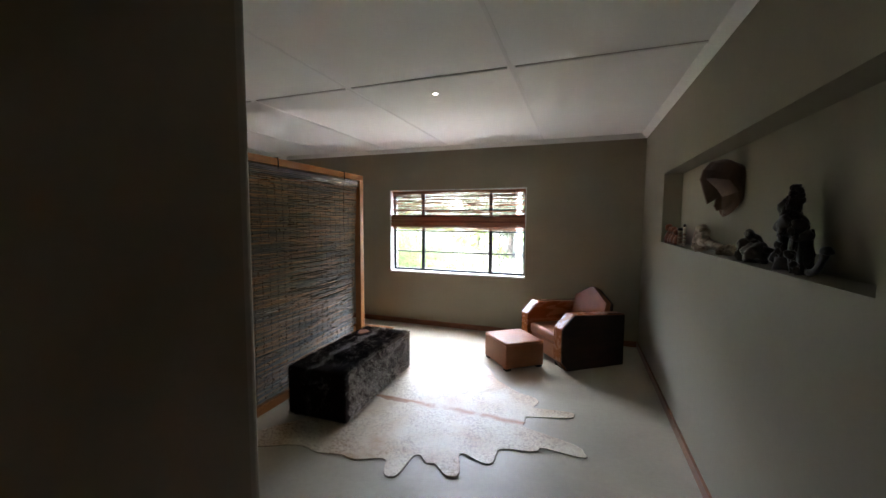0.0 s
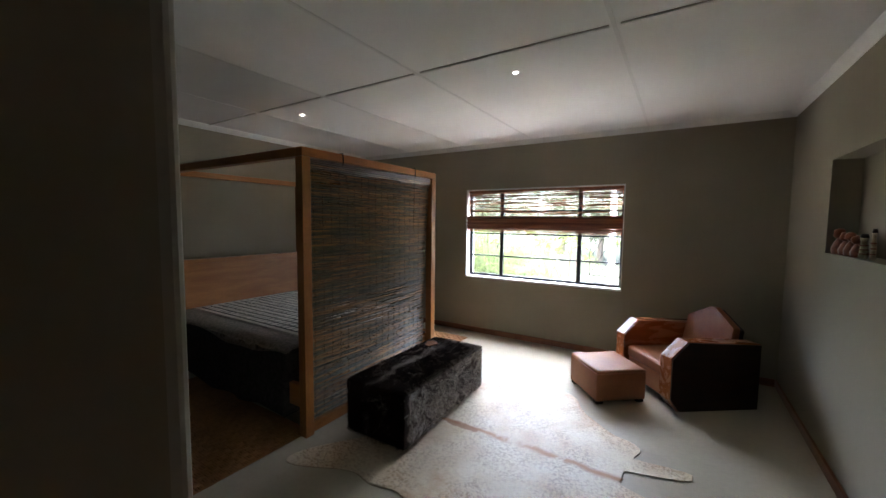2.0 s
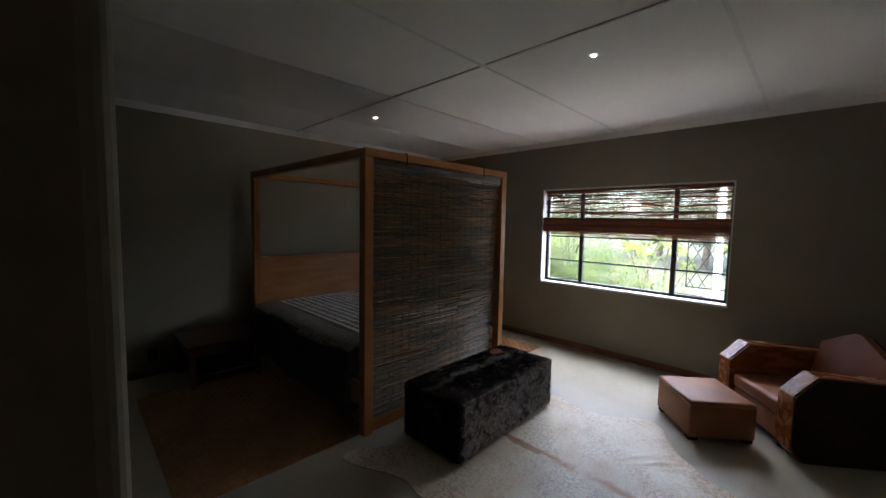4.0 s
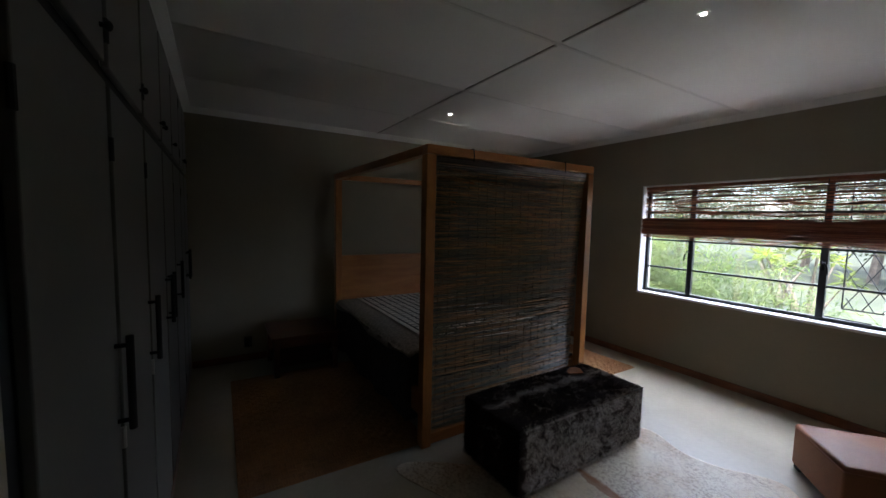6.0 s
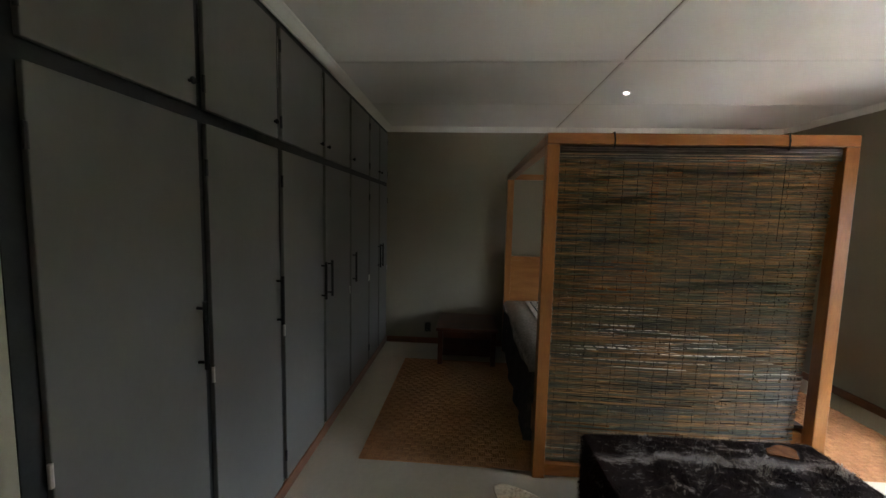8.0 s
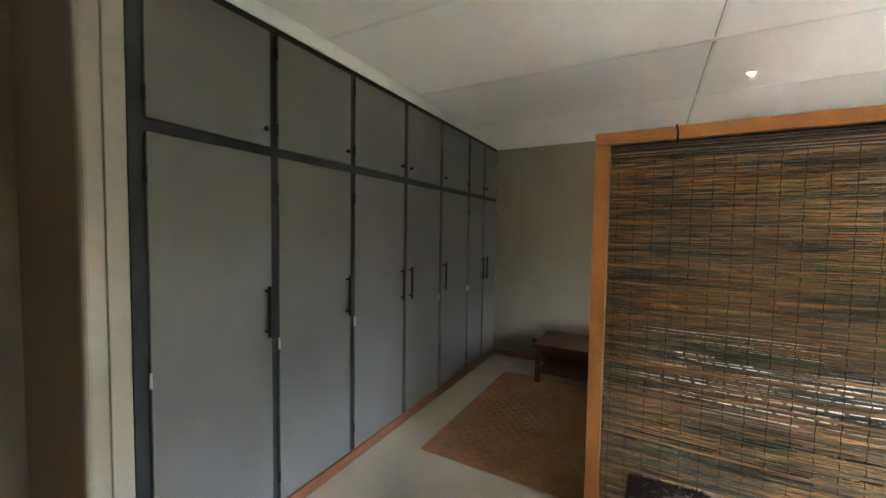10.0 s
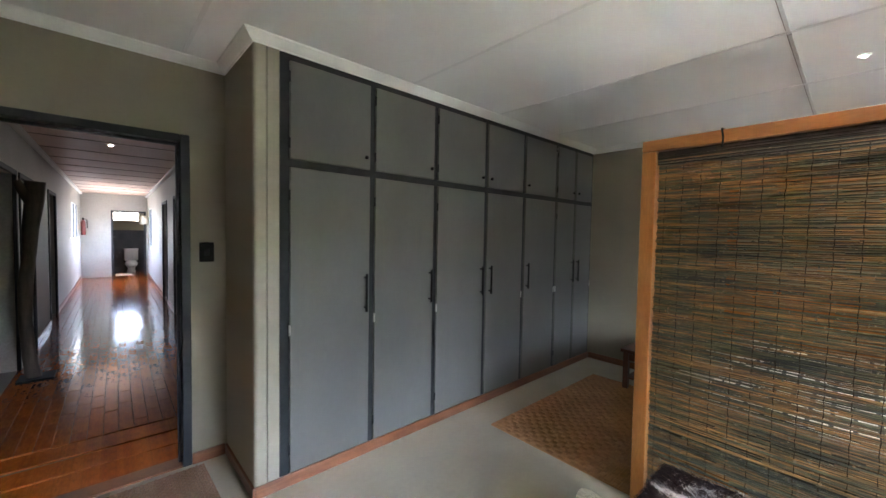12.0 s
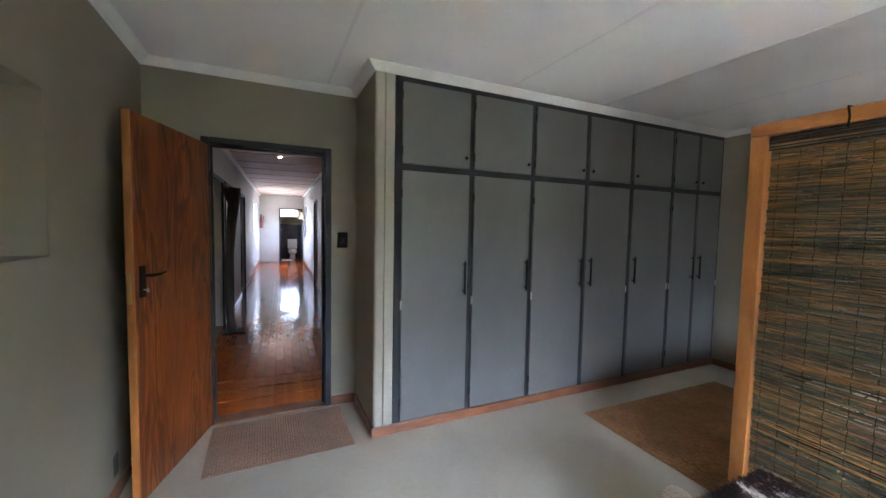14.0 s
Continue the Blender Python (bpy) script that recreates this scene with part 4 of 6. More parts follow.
for i in range(rows):
    f = i / (rows - 1)
    z = SZ1 - (SZ1 - SZ0) * f
    right = SY1 - 0.08 * max(0.0, f - 0.12) ** 1.15
    y = SY0 + rnd.uniform(-0.004, 0.004)
    open_row = 0.63 < f < 0.74
    while y < right - 0.01:
        ln = rnd.choice((0.16, 0.28, 0.42, 0.6, 0.9)) * rnd.uniform(0.8, 1.2)
        e = min(y + ln, right + rnd.uniform(-0.004, 0.004))
        r = rnd.choice((0.0036, 0.004, 0.0044, 0.0049, 0.0062)) * rnd.uniform(0.9, 1.1)
        if open_row and e < 3.2:
            r *= 0.97
        sg = max(2, int((e - y) / 0.09))
        xx = SX - 0.012 + 0.016 * math.sin(f * 2.6) + rnd.uniform(-0.003, 0.003)
        tilt = rnd.uniform(-0.008, 0.008)
        base = len(verts)
        for k in range(sg + 1):
            yy = y + (e - y) * k / sg
            sag = -0.012 * f * math.sin(math.pi * (yy - SY0) / (SY1 - SY0)) + tilt * k / sg
            for dx, dz in ((1.25, 0), (0, 1.0), (-1.25, 0), (0, -1.0)):
                verts.append((xx + bulge(yy, f) + dx * r, yy, z + sag + dz * r))
        for k in range(sg):
            for q in range(4):
                faces.append((base + 4 * k + q, base + 4 * k + (q + 1) % 4, base + 4 * k + 4 + (q + 1) % 4, base + 4 * k + 4 + q))
        faces.append((base, base + 1, base + 2, base + 3))
        faces.append((base + 4 * sg + 3, base + 4 * sg + 2, base + 4 * sg + 1, base + 4 * sg))
        for yy in [rnd.uniform(y, e) for q in range(rnd.choice((0, 1, 1, 2)))]:      # knots
            kb, kr, bb, kx = r * 1.5, r * 2.0, len(verts), xx + bulge(yy, f)
            verts += [(kx + kr * 1.2, yy, z), (kx, yy, z + kb), (kx - kr, yy, z), (kx, yy, z - kb), (kx, yy - 0.008, z), (kx, yy + 0.008, z)]
            for q in range(4):
                faces += [(bb + q, bb + (q + 1) % 4, bb + 4), (bb + (q + 1) % 4, bb + q, bb + 5)]
        y = e + rnd.uniform(0.0, 0.002)
me = bpy.data.meshes.new("reeds")
me.from_pydata(verts, [], faces)
me.materials.append(M_REED)
ro = new("reeds", me)
ro.parent = scr
tagged(ro, "smoked green, black and orange bamboo reeds", kind="stuff")
for k in range(18):
    y = SY0 + 0.035 + k * (SY1 - SY0 - 0.115) / 17
    b = B()
    n = 68                                         # over and under every third reed
    tube(b, [(SX - 0.006 + bulge(y, f) + 0.016 * math.sin(f * 2.6) + (0.0032 if q % 2 else -0.006), y - 0.008 * f + 0.002 * math.sin(q * 1.9 + k), SZ1 - (SZ1 - SZ0) * f) for q, f in [(q, q / n) for q in range(n + 1)]], 0.0015, 4)
    part("string", b, M_STRING, scr, "thin brown binding string")
for k in range(9):
    a = k / 9 * 2 * math.pi
    b = B()
    tube(b, [(SX - 0.002 + 0.012 * math.cos(a), SY0 - 0.004, SZ1 - 0.012 + 0.018 * math.sin(a)), (SX - 0.002 + 0.012 * math.cos(a), SY1 + 0.004, SZ1 - 0.01 + 0.018 * math.sin(a))], 0.007, 6)
    part("valance_reed", b, M_DARKWOOD, scr, "dark bamboo roll at the top")
for k in range(5):
    b = B()
    z = SZ1 - 0.028 - 0.0072 * k
    tube(b, [(SX + 0.013, SY0 - 0.002, z), (SX + 0.0135, SY0 + 0.7, z - 0.001), (SX + 0.013, SY1 + 0.002, z)], 0.0036, 6)
    part("valance_reed", b, M_REED if k % 2 else M_REEDDARK, scr, "dark smoked reed of the top fold")
for y in (2.63, 3.535):
    b = B()
    tube(b, [(SX + 0.033, y, SZ1 - 0.01), (SX + 0.034, y + 0.003, 1.99), (SX + 0.034, y - 0.003, BH + 0.004), (SX - 0.01, y, BH + 0.005), (SX - 0.046, y, BH + 0.004), (SX - 0.046, y, 1.95)], 0.0045, 6)
    part("tie_cord", b, M_BLACK, scr, "black cord tied over the bed rail")
b = B()
tube(b, [(SX + 0.024, 3.535, SZ1 - 0.03), (SX + 0.018, 3.537, 1.75), (SX + 0.012, 3.534, 1.46)], 0.0015, 5)
part("pull_cord", b, M_BLACK, scr)

# ---- cowhide bench ----
bench = thing("bench", "long upholstered bench in dark brindled cowhide", "bench", pose(-1.63, 3.085, 0, 0, 0, 1.0))
b = B()
box(b, -0.262, -0.59, 0.025, 0.262, 0.59, 0.405)
bmesh.ops.bevel(b, geom=b.edges[:], offset=0.022, segments=3, profile=0.6, affect="EDGES")
bmesh.ops.subdivide_edges(b, edges=[e for e in b.edges if e.calc_length() > 0.2], cuts=14, use_grid_fill=True)
for v in b.verts:
    n = v.co.normalized()
    v.co += n * 0.006 * noise.noise(v.co * 5)
part("upholstery", b, M_COW, bench, "dark brown and white brindled hide", True)
b = B()
verts, faces = [], []
rf = random.Random(21)
for k in range(70000):
    side = rf.random()
    if side < 0.5:
        p, n = Vector((rf.uniform(-0.255, 0.255), rf.uniform(-0.585, 0.585), 0.404)), Vector((0, 0, 1))
    elif side < 0.75:
        p, n = Vector((0.261, rf.uniform(-0.585, 0.585), rf.uniform(0.03, 0.4))), Vector((1, 0, 0))
    elif side < 0.87:
        p, n = Vector((rf.uniform(-0.255, 0.255), -0.589, rf.uniform(0.03, 0.4))), Vector((0, -1, 0))
    else:
        p, n = Vector((rf.choice((0.256, 0.255)), rf.uniform(-0.585, 0.585), rf.uniform(0.393, 0.402))), Vector((0.7, 0, 0.7))
    lay = Vector((0.12, -0.5 + 0.6 * noise.noise(p * 6), -0.55 if n.z < 0.5 else 0.0)) + Vector((rf.uniform(-0.3, 0.3), rf.uniform(-0.3, 0.3), rf.uniform(-0.2, 0.2)))
    d = (lay + n * 0.35).normalized() * rf.uniform(0.014, 0.028)
    w = d.cross(n).normalized() * 0.0013
    i = len(verts)
    verts += [p - w, p + w, p + d]
    faces.append((i, i + 1, i + 2))
me = bpy.data.meshes.new("fur")
me.from_pydata(verts, [], faces)
me.materials.append(M_HAIR)
fo = new("fur", me)
fo.parent = bench
tagged(fo, "short lying hair", kind="stuff")
for x in (-0.22, 0.22):
    for y in (-0.54, 0.54):
        b = B()
        tube(b, [(x, y, 0), (x, y, 0.03)], 0.02, 10)
        part("foot", b, M_BLACK, bench)
b = B()
prism(b, [((0.05 + 0.014 * math.sin(3 * a)) * math.cos(a), (0.085 + 0.02 * math.cos(2 * a + 1)) * math.sin(a)) for a in [k / 20 * 2 * math.pi for k in range(20)]], 0.0, 0.007)
part("tan_patch", b, M_TAN, bench, "small tan hair patch", at=pose(-0.16, 0.37, 0.407, 0, 0, 0))

# ---- pale hide on the floor ----
hide = thing("cowhide_rug", "pale cream speckled cowhide rug with brown spine mark", "rug", pose(-0.9, 3.05, 0))
LOBES = [(223, .68, 8.5), (240, .22, 9), (256, .1, 8), (276, .15, 3.8), (285, -.08, 3), (300, .14, 4), (309, -.07, 3), (318, .1, 6), (339, .2, 7),
         (347.5, .42, 4.0), (10.5, .37, 3.6), (24, .14, 9), (76, .2, 12), (124, .2, 10), (142, .5, 8)]


def hide_r(deg):
    r = 0.78
    for a, k, w in LOBES:
        d = (deg - a + 180) % 360 - 180
        r += k * math.exp(-(d / w) ** 2) if w > 5 else k * math.exp(-(d / w / 1.15) ** 4)
    return r * (1 + 0.012 * noise.noise(Vector((deg * 0.16, 3, 0))) + 0.006 * noise.noise(Vector((deg * 0.6, 9, 0))))


b = B()
N, RI = 360, [0.0, 0.2, 0.4, 0.6, 0.75, 0.86, 0.93, 0.97, 0.99, 1.0]
rings = []
for f in RI:
    ring = []
    for k in range(N):
        r = hide_r(k) * f
        x, y = r * math.cos(radians(k)), r * math.sin(radians(k))
        lift = max(0.0, f - 0.8) * 5
        z = 0.006 + 0.004 * noise.noise(Vector((x * 3, y * 3, 1))) + lift * (0.001 + 0.004 * max(0, noise.noise(Vector((x * 4, y * 4, 5)))))
        z += 0.018 * math.exp(-((y - 0.32 - 0.25 * x) / 0.018) ** 2) * max(0.0, 1 - abs(x - 0.38) / 0.22)
        ring.append((x, y, max(z, 0.005)))
    rings.append(ring)
verts = [b.verts.new(rings[0][0])]
vr = [[b.verts.new(p) for p in ring] for ring in rings[1:]]
for k in range(N):
    b.faces.new((verts[0], vr[0][k], vr[0][(k + 1) % N]))
for r0, r1 in zip(vr, vr[1:]):
    for k in range(N):
        b.faces.new((r0[k], r1[k], r1[(k + 1) % N], r0[(k + 1) % N]))
low = [b.verts.new((v.co.x, v.co.y, max(v.co.z - 0.005, 0.001))) for v in vr[-1]]
for k in range(N):
    b.faces.new((vr[-1][k], low[k], low[(k + 1) % N], vr[-1][(k + 1) % N]))
part("hide", b, M_HIDE, hide, "pale hair side up", True)
b = B()
edge = [(hide_r(k) * math.cos(radians(k)) * 1.001, hide_r(k) * math.sin(radians(k)) * 1.001, 0.003) for k in range(N)]
tube(b, edge + edge[:1], 0.0009, 5)
part("cut_edge", b, M_TREE, hide, "dark cut edge")

# ---- woven floor mats ----
def weave(name, m, w, l, label, cell, mat, parent_cat="rug"):
    """A flat mat of plaited squares, each a short bundle turned against its neighbours."""
    o = thing(name, label, parent_cat, m)
    b = B()
    rbox(b, 0, 0, 0, w, l, 0.006, 0.002, 1)
    part("backing", b, mat, o)
    nx, ny = int(w / cell), int(l / cell)
    sx, sy = w / nx, l / ny
    vs, fs = [], []
    for i in range(nx):
        for j in range(ny):
            x, y = i * sx, j * sy
            for k in range(3):
                if (i + j) % 2:
                    q = (x + sx * (k + 0.12) / 3, y + 0.002, x + sx * (k + 0.9) / 3, y + sy - 0.002)
                else:
                    q = (x + 0.002, y + sy * (k + 0.12) / 3, x + sx - 0.002, y + sy * (k + 0.9) / 3)
                n = len(vs)
                zt = 0.0092 + 0.0014 * ((i * 7 + j * 3 + k) % 3)
                vs += [(q[0], q[1], 0.005), (q[2], q[1], 0.005), (q[2], q[3], 0.005), (q[0], q[3], 0.005)]
                e = 0.002
                vs += [(q[0] + e, q[1] + e, zt), (q[2] - e, q[1] + e, zt), (q[2] - e, q[3] - e, zt), (q[0] + e, q[3] - e, zt)]
                fs += [(n + 4, n + 5, n + 6, n + 7)] + [(n + a, n + (a + 1) % 4, n + 4 + (a + 1) % 4, n + 4 + a) for a in range(4)]
    me = bpy.data.meshes.new("plait")
    me.from_pydata(vs, [], fs)
    me.materials.append(mat)
    p = new("plait", me)
    p.parent = o
    p["kind"] = "stuff"
    return o


weave("sisal_rug", pose(-3.82, 1.2, 0, 0, 0, -0.5), 1.7, 1.17, "tan plaited sisal rug on the floor beside the bed", 0.044, M_JUTE)
weave("sisal_rug", pose(-3.93, 3.84, 0), 1.71, 1.12, "tan plaited sisal rug below the window", 0.044, M_JUTE)
weave("door_mat", pose(-0.325, 0.31, 0, 0, 0, 1.0), 0.89, 0.595, "brown woven reed mat in front of the doorway", 0.017, M_MAT, "mat")

# ---- leather armchair and footstool ----
chair = thing("armchair", "angular tan leather armchair with dark mahogany sides", "armchair", pose(0.10, 4.12, 0, 0, 0, 37))
CW, CD, AH, CH, AT = 0.84, 0.775, 0.585, 0.14, 0.15     # width along +y, depth along +x


def arm(y0):
    """A solid side: chamfered at the top front and at the bottom front."""
    out = [(0.0, 0.1), (0.0, AH - CH), (CH, AH), (CD, AH - 0.03), (CD, 0.0), (0.075, 0.0)]
    b = B()
    a = [b.verts.new((x, y0 + 0.012, z)) for x, z in out]
    c = [b.verts.new((x, y0 + AT - 0.012, z)) for x, z in out]
    n = len(out)
    for i in range(n):
        b.faces.new((a[i], a[(i + 1) % n], c[(i + 1) % n], c[i]))
    b.faces.new(a)
    b.faces.new(c[::-1])
    bmesh.ops.recalc_face_normals(b, faces=b.faces[:])
    bmesh.ops.bevel(b, geom=b.edges[:], offset=0.006, segments=2, profile=0.5, affect="EDGES")
    o = part("arm", b, M_CHERRY, chair, "polished cherry armrest with cut-off front")
    for y, d, nm in ((y0, 0.012, "side_panel"), (y0 + AT - 0.012, 0.012, "inner_panel")):
        b = B()
        ins = 0.006
        o2 = [(x + (ins if x < 0.3 else -ins), z + (ins if z < 0.3 else -ins)) for x, z in out]
        a = [b.verts.new((x, y, z)) for x, z in o2]
        c = [b.verts.new((x, y + d + 0.002, z)) for x, z in o2]
        for i in range(n):
            b.faces.new((a[i], a[(i + 1) % n], c[(i + 1) % n], c[i]))
        b.faces.new(a)
        b.faces.new(c[::-1])
        outer = (nm == "side_panel") == (y0 < 0.3)
        part("side_panel" if outer else "inner_panel", b, M_MAHOG if outer else M_CHERRY, o, "dark mahogany side" if outer else "red-brown polished inner side")


arm(0.0)
arm(CW - AT)
b = B()
rbox(b, 0.05, AT + 0.002, 0.055, 0.68, CW - AT - 0.002, 0.235, 0.02, 3)
part("seat_base", b, M_LEATHER, chair, "tan leather seat front")
b = B()
box(b, 0.03, AT + 0.008, 0.235, 0.68, CW - AT - 0.008, 0.345)
bmesh.ops.bevel(b, geom=b.edges[:], offset=0.035, segments=4, profile=0.6, affect="EDGES")
sc = part("seat_cushion", b, M_LEATHER, chair, "tan leather seat cushion", True)
b = B()
yy0, yy1 = AT + 0.02, CW - AT - 0.02
tube(b, [(0.035, yy0, 0.325), (0.035, yy1, 0.325), (0.66, yy1, 0.325), (0.66, yy0, 0.325), (0.035, yy0, 0.325)], 0.005, 6)
part("piping", b, M_PIPING, sc)
# pointed back, leaning
back_out = [(AT + 0.005, 0.30), (AT + 0.005, 0.645), (CW / 2 - 0.03, 0.775), (CW / 2 + 0.03, 0.775), (CW - AT - 0.005, 0.645), (CW - AT - 0.005, 0.30)]
b = B()
a = [b.verts.new((0.58 + 0.22 * (z - 0.3), y, z)) for y, z in back_out]
c = [b.verts.new((0.69 + 0.1 * (z - 0.3), y, z)) for y, z in back_out]
for i in range(6):
    b.faces.new((a[i], a[(i + 1) % 6], c[(i + 1) % 6], c[i]))
b.faces.new(a)
b.faces.new(c[::-1])
bmesh.ops.recalc_face_normals(b, faces=b.faces[:])
bmesh.ops.bevel(b, geom=b.edges[:], offset=0.012, segments=3, profile=0.6, affect="EDGES")
bk = part("backrest", b, M_LEATHER, chair, "pointed tan leather backrest", True)
b = B()
tube(b, [(0.583 + 0.22 * (z - 0.3), y * 0.985 + CW * 0.0075, z - 0.004) for y, z in back_out], 0.006, 6)
part("piping", b, M_PIPING, bk)
b = B()
a = [b.verts.new((0.692 + 0.1 * (z - 0.3), y, z - 0.02)) for y, z in back_out]
c = [b.verts.new((0.725 + 0.09 * (z - 0.3), y, z - 0.02)) for y, z in back_out]
for i in range(6):
    b.faces.new((a[i], a[(i + 1) % 6], c[(i + 1) % 6], c[i]))
b.faces.new(a)
b.faces.new(c[::-1])
part("back_board", b, M_MAHOG, chair, "dark mahogany back board")
for x in (0.1, 0.64):
    for y in (AT + 0.05, CW - AT - 0.05):
        b = B()
        box(b, x - 0.025, y - 0.025, 0, x + 0.025, y + 0.025, 0.06)
        part("foot", b, M_MAHOG, chair)

stool = thing("footstool", "square tan leather footstool on low dark feet", "footstool", pose(-0.43, 3.935, 0, 0, 0, 39.5))
b = B()
box(b, 0, 0, 0.025, 0.45, 0.48, 0.262)
bmesh.ops.bevel(b, geom=b.edges[:], offset=0.012, segments=3, profile=0.5, affect="EDGES")
part("body", b, M_LEATHER, stool, "tan leather sides", True)
b = B()
box(b, 0.004, 0.004, 0.262, 0.446, 0.476, 0.292)
bmesh.ops.bevel(b, geom=[e for e in b.edges if e.verts[0].co.z + e.verts[1].co.z > 0.57], offset=0.02, segments=3, profile=0.5, affect="EDGES")
tp = part("top_cushion", b, M_LEATHER, stool, "tan leather padded top", True)
b = B()
tube(b, [(0.003, 0.003, 0.264), (0.447, 0.003, 0.264), (0.447, 0.477, 0.264), (0.003, 0.477, 0.264), (0.003, 0.003, 0.264)], 0.004, 6)
part("piping", b, M_PIPING, tp)
for x in (0.04, 0.41):
    for y in (0.04, 0.44):
        b = B()
        box(b, x - 0.03, y - 0.03, 0, x + 0.03, y + 0.03, 0.026)
        part("foot", b, M_BLACK, stool)

# ---- low bedside table ----
tb = thing("bedside_table", "low red-brown wooden bedside table with a lower shelf", "bedside table", pose(-4.27, 1.56, 0))
TW, TL, TH = 0.58, 0.6, 0.4
b = B()
rbox(b, -0.02, -0.02, TH - 0.035, TW + 0.02, TL + 0.02, TH, 0.006, 2)
part("tabletop", b, M_TABLE, tb)
for x in (0.0, TW - 0.05):
    for y in (0.0, TL - 0.05):
        b = B()
        rbox(b, x, y, 0, x + 0.05, y + 0.05, TH - 0.036, 0.004, 2)
        part("leg", b, M_TABLE, tb)
b = B()
rbox(b, 0.02, 0.02, 0.1, TW - 0.02, TL - 0.02, 0.12, 0.004, 2)
part("shelf", b, M_TABLE, tb)
for y in (0.008, TL - 0.03):
    b = B()
    rbox(b, 0.052, y, TH - 0.11, TW - 0.052, y + 0.022, TH - 0.037, 0.003, 1)
    part("apron", b, M_TABLE, tb)
for x in (0.008, TW - 0.03):
    b = B()
    rbox(b, x, 0.052, TH - 0.11, x + 0.022, TL - 0.052, TH - 0.037, 0.003, 1)
    part("apron", b, M_TABLE, tb)

# ---- things in the niche ----
NX = XR + 0.068
# carved helmet mask: one lofted shell with a flat cut below the brow and a long wedge ridge
RIDGE = [(0.0, 0.07), (0.02, 0.15), (0.09, 0.175), (0.17, 0.16), (0.215, 0.115), (0.232, 0.06), (0.18, -0.085), (0.125, -0.055), (0.135, -0.095), (0.115, -0.125), (0.08, -0.11), (0.075, -0.16), (0.03, -0.12), (0.0, -0.05)]
SHELL = [(0.0, 0.07), (0.02, 0.15), (0.09, 0.172), (0.165, 0.155), (0.205, 0.112), (0.215, 0.062), (0.14, 0.0), (0.1, -0.045), (0.105, -0.085), (0.1, -0.115), (0.085, -0.125), (0.07, -0.155), (0.03, -0.12), (0.0, -0.05)]
b = B()
rings = []
for i in range(33):
    s = -0.985 + 1.97 * i / 32
    e = math.sqrt(1 - s * s)
    f = min(1.0, max(0.0, (abs(s) - 0.06) / 0.17))
    rings.append([b.verts.new((-(p[0] * (1 - f) + q[0] * f) * 0.84 * e ** 0.7, 0.118 * s, 0.02 + (p[1] * (1 - f) + q[1] * f - 0.02) * 1.02 * e ** 0.55)) for p, q in zip(RIDGE, SHELL)])
for r0, r1 in zip(rings, rings[1:]):
    for k in range(len(RIDGE)):
        j = (k + 1) % len(RIDGE)
        b.faces.new((r0[k], r0[j], r1[j], r1[k]))
b.faces.new(rings[0])
b.faces.new(rings[-1][::-1])
bmesh.ops.recalc_face_normals(b, faces=b.faces[:])
msk = part("carved_mask", b, M_MASK, None, smooth=False, at=pose(XR + ND - 0.002, 2.9, 1.735, 0, 0, 8))
tagged(msk, "brown carved wooden mask with rounded brow and pointed chin", "mask")

def lumps(bm, seed, n, y0, y1, z0, z1, wide, size):
    """Knobbly carved surface: small blobs set round a core."""
    r = random.Random(seed)
    for k in range(n):
        a, f = r.uniform(0, 6.28), r.random()
        blob(bm, (wide * math.cos(a), y0 + (y1 - y0) * f + wide * math.sin(a), z0 + (z1 - z0) * f), (size * r.uniform(0.6, 1.1), size * r.uniform(0.6, 1.1), size * r.uniform(0.9, 1.9)), 2, 0.5, k)


# tall dark upright carving
b = B()
tube(b, [(0, 0, 0), (0.005, 0.005, 0.05)], [0.05, 0.045], 10)
for s in (-1, 1):
    tube(b, [(0, 0.035 * s, 0.03), (0.0, 0.05 * s, 0.11), (0.0, 0.028 * s, 0.16)], [0.018, 0.02, 0.022], 8)
blob(b, (0, 0, 0.185), (0.045, 0.05, 0.055), 3, 0.4, 2)
blob(b, (0, 0.012, 0.245), (0.035, 0.034, 0.05), 3, 0.4, 4)
tube(b, [(0, -0.012, 0.24), (0.0, -0.02, 0.29), (0.0, -0.03, 0.335)], [0.026, 0.022, 0.014], 10)
lumps(b, 4, 26, 0.03, -0.02, 0.03, 0.2, 0.034, 0.014)
lumps(b, 6, 12, 0.0, -0.03, 0.2, 0.34, 0.02, 0.014)
weather(b, 0.009, 38, 1)
tagged(part("tall_carving", b, M_DARKWOOD, None, smooth=True, at=pose(NX, 2.07, NZ0)), "tall dark carved wooden sculpture standing in the niche", "carving")
b = B()
for k, (y, h) in enumerate(((-0.02, 0.13), (0.02, 0.17))):
    tube(b, [(0, y, 0), (0.012, y + 0.012, h * 0.5), (0, y - 0.006, h)], [0.02, 0.024, 0.017], 9)
lumps(b, 9, 22, -0.01, 0.01, 0.01, 0.17, 0.03, 0.014)
blob(b, (0, 0.02, 0.18), (0.024, 0.024, 0.026), 2, 0.3, 1)
blob(b, (0, -0.025, 0.14), (0.022, 0.022, 0.022), 2, 0.3, 3)
weather(b, 0.008, 40, 4)
tagged(part("dark_carving", b, M_DARKWOOD, None, smooth=True, at=pose(NX - 0.01, 1.96, NZ0)), "dark rounded pair of wooden posts carved together", "carving")
b = B()
tube(b, [(0, 0.04, 0.012), (0, 0.0, 0.025), (0, -0.03, 0.06), (0, -0.05, 0.09)], [0.014, 0.012, 0.01, 0.012], 9)
blob(b, (0, -0.055, 0.098), (0.017, 0.022, 0.016), 2, 0.3, 6)
weather(b, 0.005, 50, 7)
